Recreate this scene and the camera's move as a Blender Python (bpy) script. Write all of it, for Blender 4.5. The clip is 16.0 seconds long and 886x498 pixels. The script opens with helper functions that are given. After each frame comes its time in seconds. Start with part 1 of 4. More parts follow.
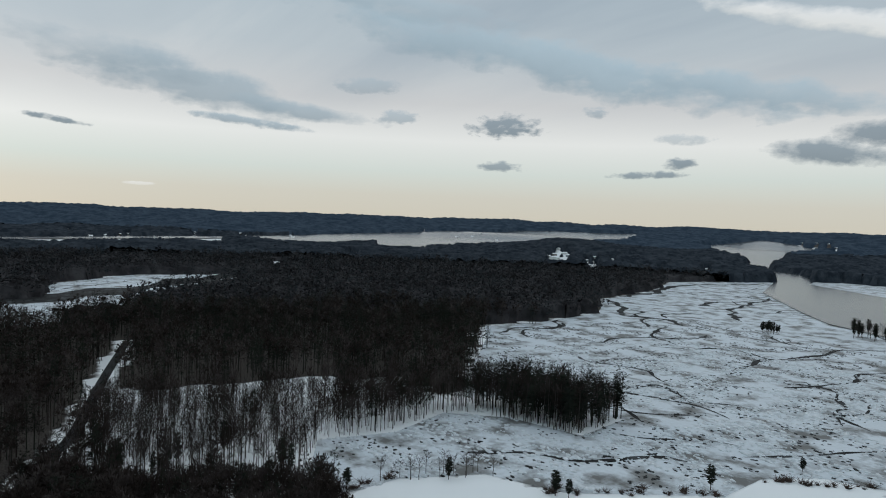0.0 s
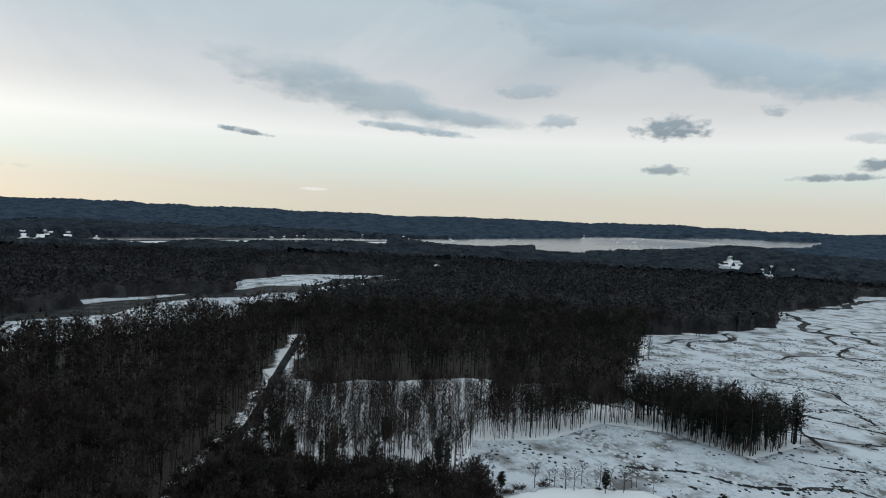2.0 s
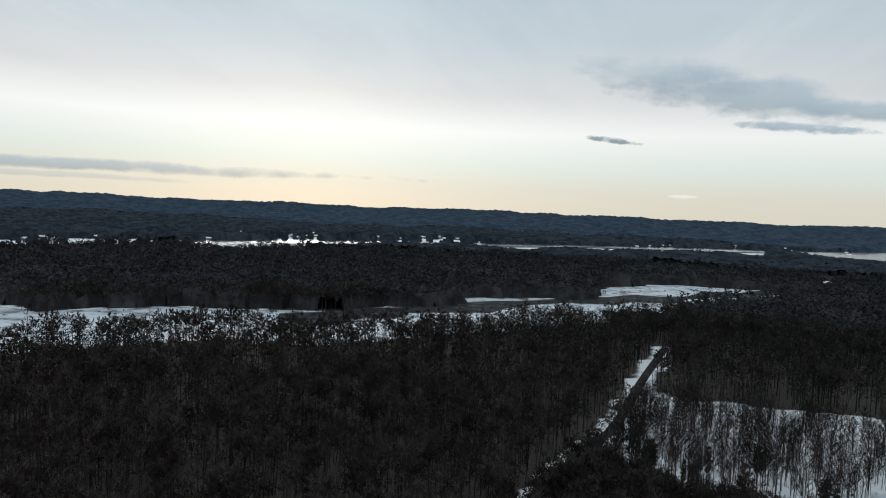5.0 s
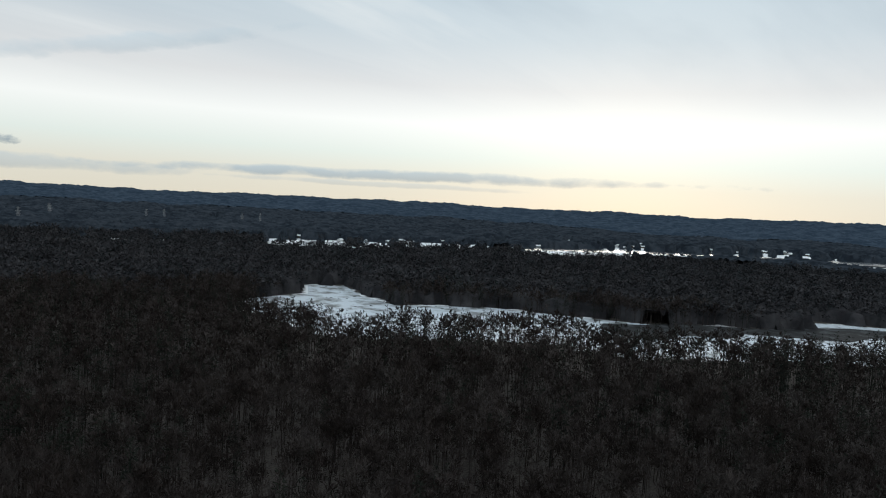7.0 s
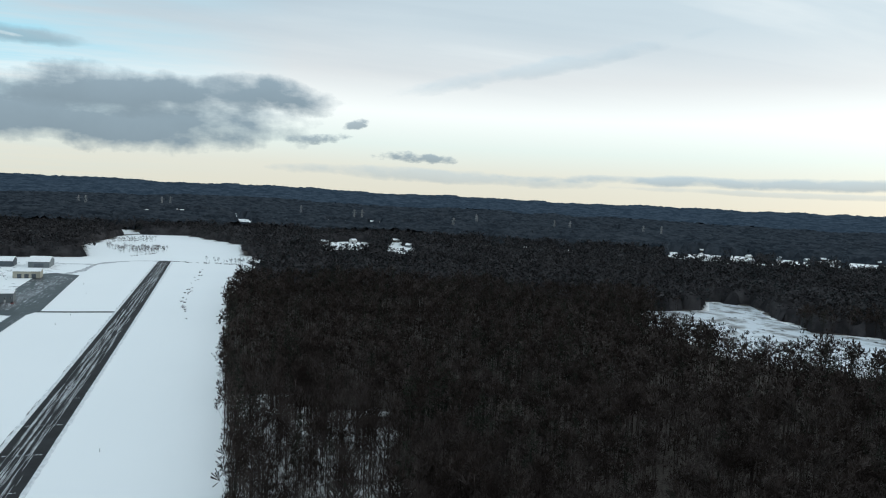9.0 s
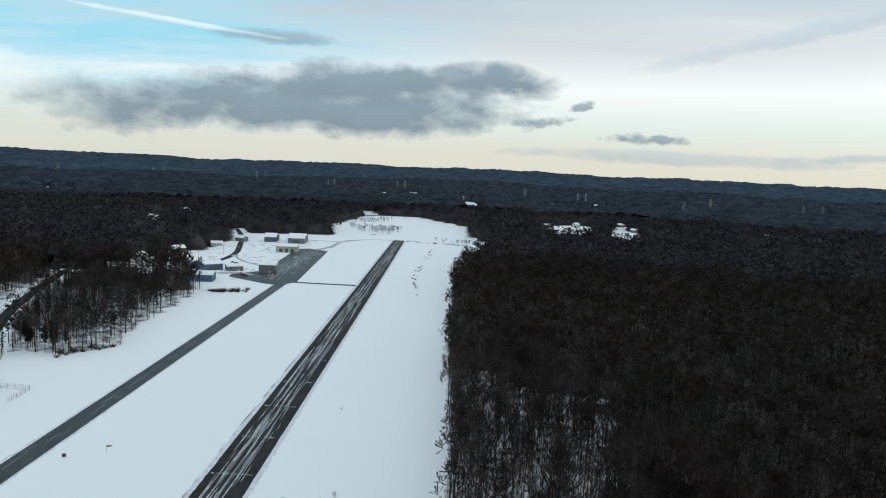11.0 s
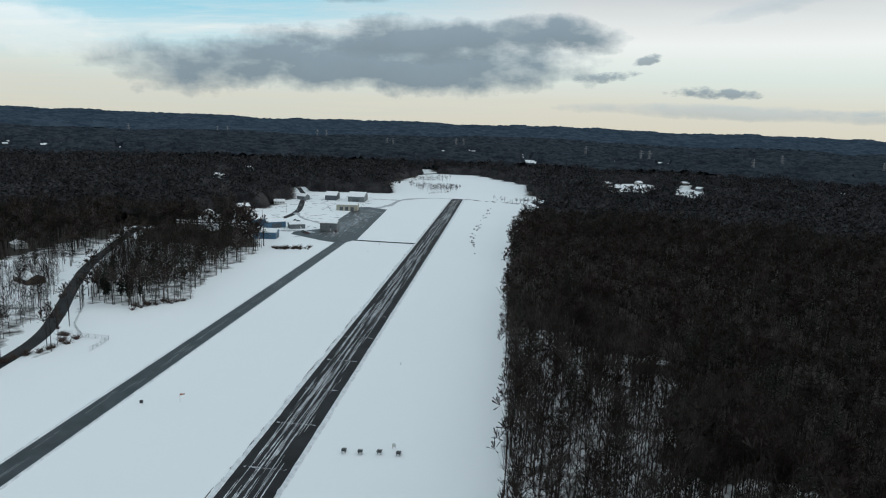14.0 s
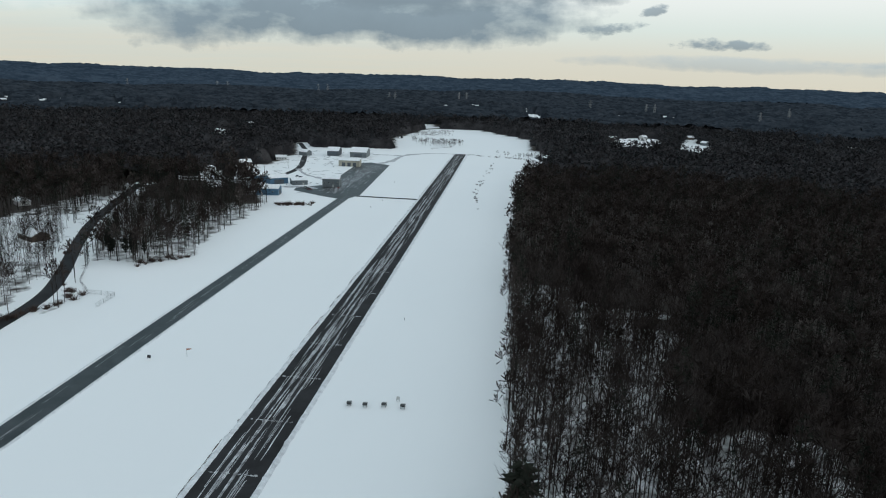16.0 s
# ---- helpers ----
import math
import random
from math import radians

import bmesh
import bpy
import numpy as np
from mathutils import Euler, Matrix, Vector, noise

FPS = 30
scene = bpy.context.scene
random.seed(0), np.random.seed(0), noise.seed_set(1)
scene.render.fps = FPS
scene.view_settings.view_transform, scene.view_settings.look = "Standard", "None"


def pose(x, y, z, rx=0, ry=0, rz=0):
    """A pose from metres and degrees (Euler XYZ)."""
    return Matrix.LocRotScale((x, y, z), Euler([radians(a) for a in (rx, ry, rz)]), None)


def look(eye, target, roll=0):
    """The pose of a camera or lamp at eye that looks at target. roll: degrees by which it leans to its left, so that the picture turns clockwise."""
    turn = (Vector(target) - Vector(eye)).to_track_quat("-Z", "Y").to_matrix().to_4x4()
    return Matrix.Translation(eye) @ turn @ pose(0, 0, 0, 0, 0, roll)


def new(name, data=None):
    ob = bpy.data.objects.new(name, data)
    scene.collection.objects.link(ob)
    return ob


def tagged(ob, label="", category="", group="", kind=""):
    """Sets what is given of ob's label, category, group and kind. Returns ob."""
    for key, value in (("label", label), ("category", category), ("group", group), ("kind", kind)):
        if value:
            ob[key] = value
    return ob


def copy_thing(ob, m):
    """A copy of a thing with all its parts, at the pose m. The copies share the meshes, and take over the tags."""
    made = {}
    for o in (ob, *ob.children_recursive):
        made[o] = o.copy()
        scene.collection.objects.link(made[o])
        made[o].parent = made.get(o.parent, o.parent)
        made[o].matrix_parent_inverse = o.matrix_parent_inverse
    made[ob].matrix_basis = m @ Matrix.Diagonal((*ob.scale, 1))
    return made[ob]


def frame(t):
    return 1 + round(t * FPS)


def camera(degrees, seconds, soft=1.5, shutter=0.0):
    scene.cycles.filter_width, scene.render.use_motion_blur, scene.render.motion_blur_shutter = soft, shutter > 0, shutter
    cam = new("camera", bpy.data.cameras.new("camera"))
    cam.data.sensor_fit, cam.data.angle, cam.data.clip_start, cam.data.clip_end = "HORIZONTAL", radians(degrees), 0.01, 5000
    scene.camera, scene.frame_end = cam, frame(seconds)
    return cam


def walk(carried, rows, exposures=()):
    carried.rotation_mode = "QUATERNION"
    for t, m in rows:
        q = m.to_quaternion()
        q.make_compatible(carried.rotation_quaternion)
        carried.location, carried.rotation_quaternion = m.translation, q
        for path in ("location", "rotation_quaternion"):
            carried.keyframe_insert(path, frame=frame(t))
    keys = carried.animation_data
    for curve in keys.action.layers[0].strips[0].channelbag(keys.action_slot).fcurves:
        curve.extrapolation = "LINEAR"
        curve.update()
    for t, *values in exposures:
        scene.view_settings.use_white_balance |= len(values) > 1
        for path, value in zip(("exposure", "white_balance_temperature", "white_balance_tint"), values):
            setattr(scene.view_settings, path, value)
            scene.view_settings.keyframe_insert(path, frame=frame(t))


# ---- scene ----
cam = camera(66.0, 16.0, soft=1.1)
# a drone that hovers 100 m over the edge of a wood and turns; y runs along the runway
PATH = [
    (0.0, pose(0, 0, 100, 87.64, -2.27, -120.94)),
    (0.5, pose(0, 0, 100, 87.61, -2.28, -117.88)),
    (1.0, pose(0, 0, 100, 87.58, -2.39, -114.87)),
    (1.5, pose(0, 0, 100, 87.55, -2.47, -112.26)),
    (2.0, pose(0, 0, 100, 87.48, -2.64, -107.69)),
    (2.5, pose(0, 0, 100, 87.38, -2.83, -103.03)),
    (3.0, pose(0, 0, 100, 87.29, -2.97, -98.60)),
    (3.2, pose(0, 0, 100, 87.24, -2.97, -96.85)),
    (5.3, pose(0, 0, 100, 86.71, -2.61, -73.73)),
    (5.5, pose(0, 0, 100, 86.64, -2.65, -71.01)),
    (6.0, pose(0, 0, 100, 86.56, -2.91, -64.51)),
    (6.5, pose(0, 0, 100, 86.44, -3.04, -57.80)),
    (7.0, pose(0, 0, 100, 86.28, -3.08, -50.67)),
    (7.5, pose(0, 0, 100, 86.08, -3.11, -43.10)),
    (8.0, pose(0, 0, 100, 85.88, -3.14, -34.85)),
    (8.5, pose(0, 0, 100, 85.71, -3.12, -26.33)),
    (9.0, pose(0, 0, 100, 85.52, -3.08, -17.86)),
    (9.5, pose(0, 0, 100, 85.53, -3.06, -12.26)),
    (10.0, pose(0, 0, 100, 85.52, -2.96, -6.86)),
    (10.2, pose(0, 0, 100, 85.52, -2.94, -4.46)),
    (12.3, pose(0, 0, 100, 78.92, -2.52, 2.44)),
    (12.5, pose(0, 0, 100, 79.00, -2.45, 2.42)),
    (13.0, pose(0, 0, 100, 79.21, -2.37, 2.78)),
    (13.5, pose(0, 0, 100, 79.36, -2.32, 4.55)),
    (14.0, pose(0, 0, 100, 79.51, -2.27, 5.60)),
    (14.5, pose(0, 0, 100, 79.67, -2.22, 5.83)),
    (15.0, pose(0, 0, 100, 78.76, -2.14, 5.81)),
    (15.5, pose(0, 0, 100, 77.26, -2.12, 5.82)),
    (16.0, pose(0, 0, 100, 75.79, -2.06, 5.81)),
]
EXPOSURES = [(0, -0.17, 6260, 8), (3, 0.0, 6280, 8), (5.5, 0.0, 6250, 8), (7.5, 0.15, 6250, 7), (9.0, 0.22, 6100, 5), (10.2, 0.24, 6100, 5), (12.3, 0.02, 6200, 6), (16, 0.02, 6200, 6)]
walk(cam, PATH, EXPOSURES)

# ---------------------------------------------------------------- node helpers
def nodes_of(tree):
    tree.nodes.clear()

    def add(kind, **props):
        n = tree.nodes.new(kind)
        for k, v in props.items():
            if k == "ins":
                for key, val in v.items():
                    if hasattr(val, "is_output"):
                        tree.links.new(val, n.inputs[key])
                    else:
                        n.inputs[key].default_value = val
            else:
                setattr(n, k, v)
        return n

    def math_(op, a, b=0.0, clamp=False):
        return add("ShaderNodeMath", operation=op, use_clamp=clamp, ins={0: a, 1: b}).outputs[0]

    def mix_(f, a, b):
        n = add("ShaderNodeMix", data_type="RGBA")
        for key, val in ((0, f), (6, a), (7, b)):
            if hasattr(val, "is_output"):
                tree.links.new(val, n.inputs[key])
            elif key == 0:
                n.inputs[key].default_value = val
            else:
                n.inputs[key].default_value = (*val[:3], 1)
        return n.outputs[2]

    def ramp_(f, *stops):
        n = add("ShaderNodeValToRGB", ins={0: f})
        el = n.color_ramp.elements
        while len(el) < len(stops):
            el.new(0.5)
        for e, (p, c) in zip(el, stops):
            e.position, e.color = p, (c, c, c, 1) if isinstance(c, (int, float)) else (*c, 1)
        return n.outputs[0]

    return add, math_, mix_, ramp_


# ---------------------------------------------------------------- sky and sun
SUN_AZ, SUN_EL = radians(66), radians(9)      # azimuth clockwise from the runway's direction


def make_sky():
    w = bpy.data.worlds.new("winter_sky")
    scene.world = w
    w.use_nodes = True
    add, m, mix, ramp = nodes_of(w.node_tree)
    d = add("ShaderNodeTexCoord").outputs["Generated"]
    xyz = add("ShaderNodeSeparateXYZ", ins={0: d})
    x, y, z = xyz.outputs
    el = m("MULTIPLY", m("ARCSINE", z), 57.2958)
    az = m("MULTIPLY", m("ARCTAN2", x, y), 57.2958)
    clear = add("ShaderNodeTexSky", sky_type="NISHITA", sun_disc=False, sun_elevation=SUN_EL, sun_rotation=SUN_AZ,
                altitude=100, ozone_density=2.0)
    blue = add("ShaderNodeVectorMath", operation="SCALE", ins={0: clear.outputs[0], 3: 0.12}).outputs[0]
    # cloud plane coordinates: streets of cloud get closer towards the horizon
    zz = m("ADD", m("MAXIMUM", z, 0.0), 0.09)
    px, py = m("DIVIDE", x, zz), m("DIVIDE", y, zz)
    plane = add("ShaderNodeCombineXYZ", ins={0: px, 1: py, 2: 0.0}).outputs[0]
    turned = add("ShaderNodeMapping", ins={0: plane, 2: (0, 0, radians(52)), 3: (0.28, 1.0, 1.0)}).outputs[0]
    streak = add("ShaderNodeTexNoise", ins={"Vector": turned, "Scale": 0.9, "Detail": 6.0, "Roughness": 0.55, "Distortion": 0.4}).outputs[0]
    h = m("MULTIPLY", el, 1 / 40.0, True)
    # veil of high cloud: cream at the horizon, grey-lavender above
    veil = add("ShaderNodeValToRGB", ins={0: h})
    stops = [(0.0, (0.73, 0.67, 0.55)), (0.05, (0.74, 0.70, 0.60)), (0.10, (0.76, 0.80, 0.74)), (0.165, (0.92, 0.91, 0.87)),
             (0.24, (0.72, 0.71, 0.70)), (0.34, (0.58, 0.63, 0.66)), (0.48, (0.52, 0.60, 0.65)), (0.7, (0.70, 0.76, 0.80)), (1.0, (0.80, 0.86, 0.90))]
    e = veil.color_ramp.elements
    while len(e) < len(stops):
        e.new(0.5)
    for k, (p, c) in zip(e, stops):
        k.position, k.color = p, (*c, 1)
    # brighter towards the hidden sun
    sun = (math.sin(SUN_AZ) * math.cos(SUN_EL), math.cos(SUN_AZ) * math.cos(SUN_EL), math.sin(SUN_EL))
    toward = add("ShaderNodeVectorMath", operation="DOT_PRODUCT", ins={0: d, 1: sun}).outputs["Value"]
    glow = m("MULTIPLY_ADD", m("POWER", m("MAXIMUM", toward, 0.0), 10.0), 0.10)
    glow.node.inputs[2].default_value = 0.97
    base = add("ShaderNodeVectorMath", operation="SCALE", ins={0: veil.outputs[0], 3: glow}).outputs[0]
    dark = m("MULTIPLY", ramp(streak, (0.45, 0.0), (0.68, 1.0)), ramp(h, (0.18, 0.0), (0.4, 0.55)))
    base = mix(dark, base, (0.33, 0.40, 0.47))
    light = m("MULTIPLY", ramp(streak, (0.3, 0.5), (0.42, 0.0)), ramp(h, (0.15, 0.0), (0.35, 1.0)))
    base = mix(light, base, (0.86, 0.85, 0.82))
    # open blue sky beyond the far end of the runway
    gap = m("MULTIPLY", ramp(m("ABSOLUTE", m("MULTIPLY", m("ADD", az, 32.0), 1 / 60.0)), (0.25, 1.0), (0.62, 0.0)), ramp(h, (0.08, 0.1), (0.2, 1.0)))
    tear = add("ShaderNodeTexNoise", ins={"Vector": turned, "Scale": 1.7, "Detail": 5.0, "Roughness": 0.6}).outputs[0]
    base = mix(m("MULTIPLY", gap, ramp(tear, (0.42, 1.0), (0.66, 0.15))), base, (0.36, 0.66, 0.78))
    # single clouds: azimuth, elevation, half width, half height (degrees), depth
    warp = add("ShaderNodeTexNoise", ins={"Vector": d, "Scale": 9.0, "Detail": 6.0, "Roughness": 0.62})
    wob = add("ShaderNodeSeparateColor", ins={0: warp.outputs["Color"]}).outputs
    fine = add("ShaderNodeTexNoise", ins={"Vector": add("ShaderNodeMapping", ins={0: d, 3: (1, 1, 2.6)}).outputs[0], "Scale": 17.0, "Detail": 7.0, "Roughness": 0.56}).outputs[0]
    tiny = add("ShaderNodeTexNoise", ins={"Vector": add("ShaderNodeMapping", ins={0: d, 3: (1, 1, 2.2)}).outputs[0], "Scale": 46.0, "Detail": 7.0, "Roughness": 0.6}).outputs[0]
    for ca, ce, ra, re, slope, deep, col in CLOUDS:
        ua = m("DIVIDE", m("ADD", m("SUBTRACT", az, ca), m("MULTIPLY", m("SUBTRACT", wob[0], 0.5), ra * 0.9)), ra)
        ue = m("DIVIDE", m("ADD", m("SUBTRACT", m("SUBTRACT", el, ce), m("MULTIPLY", m("SUBTRACT", az, ca), slope)), m("MULTIPLY", m("SUBTRACT", wob[1], 0.5), re * 1.6)), re)
        ub = m("MINIMUM", ue, m("MULTIPLY", ue, 1.25)) if col is SLATE else ue
        q = m("ADD", m("MULTIPLY", ua, ua), m("MULTIPLY", ub, ub))
        q = m("ADD", q, m("MULTIPLY", m("SUBTRACT", fine if ra > 5 else tiny, 0.5), 3.4 if ra < 5 else 1.3 if col is SLATE else 2.2))
        lit = mix(m("MULTIPLY_ADD", ue, 0.45, True), col, [min(1, k * 1.5) for k in col])
        base = mix(m("MULTIPLY", ramp(q, (0.2, 1.0), (1.3, 0.0)), deep), base, lit)
    # thin veil lets a little of the clear sky through everywhere
    col = mix(0.03, base, blue)
    bg = add("ShaderNodeBackground", ins={0: col, 1: 1.0})
    out = add("ShaderNodeOutputWorld", ins={0: bg.outputs[0]})


GREY, SLATE, VEIL, WISP = (0.31, 0.37, 0.41), (0.20, 0.245, 0.28), (0.33, 0.41, 0.46), (0.84, 0.82, 0.76)
CLOUDS = [
    # azimuth, elevation, half width, half height, slope, depth, colour
    (128.0, 13.2, 22.0, 1.9, -0.2, 0.9, VEIL), (146.0, 10.6, 11.0, 1.3, -0.16, 0.8, VEIL), (112.0, 18.0, 16.0, 1.2, -0.16, 0.6, VEIL), (150.0, 15.5, 9.0, 1.0, -0.2, 0.8, WISP),
    (100.0, 9.8, 9.0, 1.9, -0.12, 0.85, GREY), (95.0, 11.4, 8.0, 1.5, -0.1, 0.6, GREY), (109.5, 8.5, 6.5, 0.8, -0.08, 0.85, GREY), (105.0, 7.3, 5.0, 0.4, -0.06, 0.9, GREY),
    (91.1, 6.3, 2.3, 0.28, -0.1, 0.95, SLATE), (126.0, 7.7, 3.3, 1.05, 0.0, 0.9, SLATE), (125.6, 4.5, 2.0, 0.55, 0.0, 0.8, SLATE), (116.8, 8.4, 1.9, 0.6, 0.0, 0.7, GREY),
    (139.8, 5.2, 1.4, 0.6, 0.0, 0.9, SLATE), (137.3, 4.3, 3.2, 0.35, 0.03, 0.85, SLATE), (150.0, 6.0, 5.0, 1.2, 0.0, 0.9, SLATE), (155.0, 7.4, 5.0, 1.2, 0.0, 0.9, SLATE),
    (133.0, 9.3, 1.1, 0.5, 0.0, 0.7, GREY), (140.0, 7.1, 2.2, 0.45, 0.0, 0.5, GREY), (114.3, 10.9, 2.8, 0.7, 0.0, 0.6, GREY),
    (48.0, 2.2, 27.0, 0.5, 0.012, 0.85, GREY), (44.0, 1.4, 14.0, 0.25, 0.0, 0.4, GREY), (97.0, 2.0, 1.5, 0.15, 0.0, 0.6, WISP),
    (25.0, 10.6, 14.0, 0.8, 0.22, 0.4, VEIL), (-13.0, 4.1, 21.0, 2.8, 0.03, 1.0, SLATE), (4.0, 7.0, 6.0, 1.7, -0.02, 1.0, SLATE), (-7.0, 6.3, 12.0, 1.9, 0.03, 1.0, SLATE),
    (-14.0, 9.4, 5.5, 0.7, 0.0, 0.6, SLATE), (10.4, 5.4, 1.1, 0.5, 0.2, 0.8, SLATE), (15.4, 3.0, 3.4, 0.55, 0.0, 0.85, SLATE), (7.2, 4.0, 2.8, 0.5, 0.1, 0.8, SLATE),
    (-36.0, 5.2, 7.0, 1.8, 0.0, 0.5, WISP), (-22.0, 10.0, 8.0, 0.22, -0.07, 0.6, WISP), (18.0, 1.6, 16.0, 0.6, 0.0, 0.5, GREY),
]
make_sky()
sun = bpy.data.lights.new("sun", "SUN")
sun.energy, sun.angle, sun.color = 0.6, radians(18), (1.0, 0.9, 0.78)
new("sun", sun).matrix_world = look((math.sin(SUN_AZ) * 300, math.cos(SUN_AZ) * 300, 300 * math.tan(SUN_EL) + 60), (0, 0, 60))


# ---------------------------------------------------------------- materials
def material(name, colour, rough=0.8, second=None, scale=1.0, detail=4.0, lo=0.35, hi=0.65, bump=0.0, bump_scale=None, island=0.0, metal=0.0, stretch=(1, 1, 1), spec=0.3):
    """A surface of two colours mixed by noise, a fine grain and a relief."""
    mat = bpy.data.materials.new(name)
    mat.use_nodes = True
    add, m, mix, ramp = nodes_of(mat.node_tree)
    pos = add("ShaderNodeNewGeometry")
    vec = add("ShaderNodeMapping", ins={0: pos.outputs["Position"], 3: stretch}).outputs[0]
    n1 = add("ShaderNodeTexNoise", ins={"Vector": vec, "Scale": scale, "Detail": detail, "Roughness": 0.6}).outputs[0]
    n2 = add("ShaderNodeTexNoise", ins={"Vector": vec, "Scale": scale * 9.0, "Detail": 2.0}).outputs[0]
    col = mix(ramp(n1, (lo, 0.0), (hi, 1.0)), colour, second or [c * 0.8 for c in colour])
    k = m("MULTIPLY_ADD", n2, 0.3)
    k.node.inputs[2].default_value = 0.85
    if island:
        k = m("MULTIPLY", k, ramp(pos.outputs["Random Per Island"], (0.0, 1.0 - island), (1.0, 1.0 + island)))
    col = add("ShaderNodeVectorMath", operation="SCALE", ins={0: col, 3: k}).outputs[0]
    b = add("ShaderNodeBsdfPrincipled", ins={"Base Color": col, "Roughness": rough, "Metallic": metal, "Specular IOR Level": spec})
    if bump:
        n3 = add("ShaderNodeTexNoise", ins={"Vector": vec, "Scale": bump_scale or scale * 3, "Detail": 4.0}).outputs[0]
        bp = add("ShaderNodeBump", ins={"Strength": 0.6, "Distance": bump, "Height": n3})
        mat.node_tree.links.new(bp.outputs[0], b.inputs["Normal"])
    add("ShaderNodeOutputMaterial", ins={0: b.outputs[0]})
    return mat


SNOW = material("snow", (0.82, 0.83, 0.84), 0.8, (0.78, 0.795, 0.81), 0.05, 5, bump=0.02, bump_scale=0.8, spec=0.1)


def ground_material():
    """Clean snow in the open; towards the woods dead leaves, brush and patchy snow with tree shade painted in, by the
    cover kept with the mesh.
    """
    mat = bpy.data.materials.new("snowy_ground")
    mat.use_nodes = True
    add, m, mix, ramp = nodes_of(mat.node_tree)
    pos = add("ShaderNodeNewGeometry").outputs["Position"]
    cover = add("ShaderNodeAttribute", attribute_name="litter_shade").outputs["Fac"]
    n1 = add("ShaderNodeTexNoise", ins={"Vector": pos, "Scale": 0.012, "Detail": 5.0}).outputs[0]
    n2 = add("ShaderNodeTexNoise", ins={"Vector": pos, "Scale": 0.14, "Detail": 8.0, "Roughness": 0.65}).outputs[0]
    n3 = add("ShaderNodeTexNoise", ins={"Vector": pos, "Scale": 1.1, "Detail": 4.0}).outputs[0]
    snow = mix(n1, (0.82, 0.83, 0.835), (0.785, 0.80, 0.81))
    litter_shade = mix(ramp(n3, (0.4, 0.0), (0.6, 1.0)), (0.035, 0.029, 0.025), (0.075, 0.065, 0.058))
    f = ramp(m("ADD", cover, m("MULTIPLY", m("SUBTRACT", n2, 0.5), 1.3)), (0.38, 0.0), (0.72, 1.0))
    b = add("ShaderNodeBsdfPrincipled", ins={"Base Color": mix(f, snow, litter_shade), "Roughness": 0.85, "Specular IOR Level": 0.1})
    add("ShaderNodeOutputMaterial", ins={0: b.outputs[0]})
    return mat


GROUND = ground_material()
BARK = material("bark", (0.055, 0.047, 0.042), 0.95, (0.09, 0.08, 0.075), 0.6, island=0.2, spec=0.0)
TWIG = material("twigs", (0.026, 0.020, 0.018), 0.95, (0.085, 0.072, 0.067), 0.1, 3, 0.44, 0.7, island=0.25, spec=0.0)
# second set of tree colours, greyed and blued to stand for distance haze
HAZY_TWIG = material("hazy_twigs", (0.026, 0.025, 0.027), 0.95, (0.062, 0.059, 0.061), 0.045, 5, 0.42, 0.66, island=0.25, spec=0.0)
HAZY_NEEDLE = material("hazy_needles", (0.022, 0.026, 0.028), 0.95, (0.036, 0.041, 0.043), 0.03, island=0.2, spec=0.0)
NEEDLE = material("needles", (0.017, 0.019, 0.016), 0.9, (0.031, 0.034, 0.027), 0.05, island=0.2, spec=0.0)
# the blue haze of distance is mixed into these two woods' base colours
HAZY_HILL_WOOD = material("hazy_hill_wood", (0.028, 0.042, 0.061), 0.95, (0.056, 0.075, 0.100), 0.018, 10, 0.40, 0.62, spec=0.0)
HAZY_FAR_WOOD = material("hazy_far_wood", (0.018, 0.023, 0.030), 0.95, (0.046, 0.054, 0.065), 0.03, 10, 0.40, 0.62, spec=0.0)
ASPHALT = material("asphalt", (0.021, 0.020, 0.021), 0.8, (0.034, 0.034, 0.036), 0.08, 5, spec=0.1, bump=0.02, bump_scale=4)
WET_ASPHALT = material("wet_asphalt", (0.020, 0.021, 0.023), 0.5, (0.042, 0.044, 0.047), 0.12, 8, 0.4, 0.65, spec=0.28, bump=0.02, bump_scale=3)
WATER = material("tidal_water", (0.05, 0.055, 0.06), 0.22, (0.10, 0.105, 0.11), 0.012, 6, spec=0.5)
MUD = material("mud", (0.022, 0.022, 0.022), 0.85, (0.10, 0.105, 0.11), 0.08, 6, 0.5, 0.75, spec=0.1, bump=0.1, bump_scale=0.5)
ICE = material("marsh_ice", (0.57, 0.61, 0.65), 0.6, (0.13, 0.13, 0.125), 0.05, 12, 0.47, 0.62, bump=0.2, bump_scale=0.35)


# ---------------------------------------------------------------- mesh helpers
def link_mesh(name, V, F, mat, parent=None, label=""):
    V, F = np.asarray(V, float).reshape(-1, 3), np.asarray(F, int)
    k = F.shape[1]
    me = bpy.data.meshes.new(name)
    me.vertices.add(len(V))
    me.vertices.foreach_set("co", V.ravel())
    me.loops.add(F.size)
    me.loops.foreach_set("vertex_index", F.ravel())
    me.polygons.add(len(F))
    me.polygons.foreach_set("loop_start", np.arange(0, F.size, k))
    me.update(calc_edges=True)
    me.materials.append(mat)
    ob = new(name, me)
    if parent:
        ob.parent = parent
    return tagged(ob, label)


def part(name, bm, mat, parent=None, label=""):
    me = bpy.data.meshes.new(name)
    bm.to_mesh(me)
    bm.free()
    me.materials.append(mat)
    ob = new(name, me)
    if parent:
        ob.parent = parent
    return tagged(ob, label)


def empty(name, m, label, category, group=""):
    ob = new(name)
    ob.matrix_basis = m
    return tagged(ob, label, category, group)


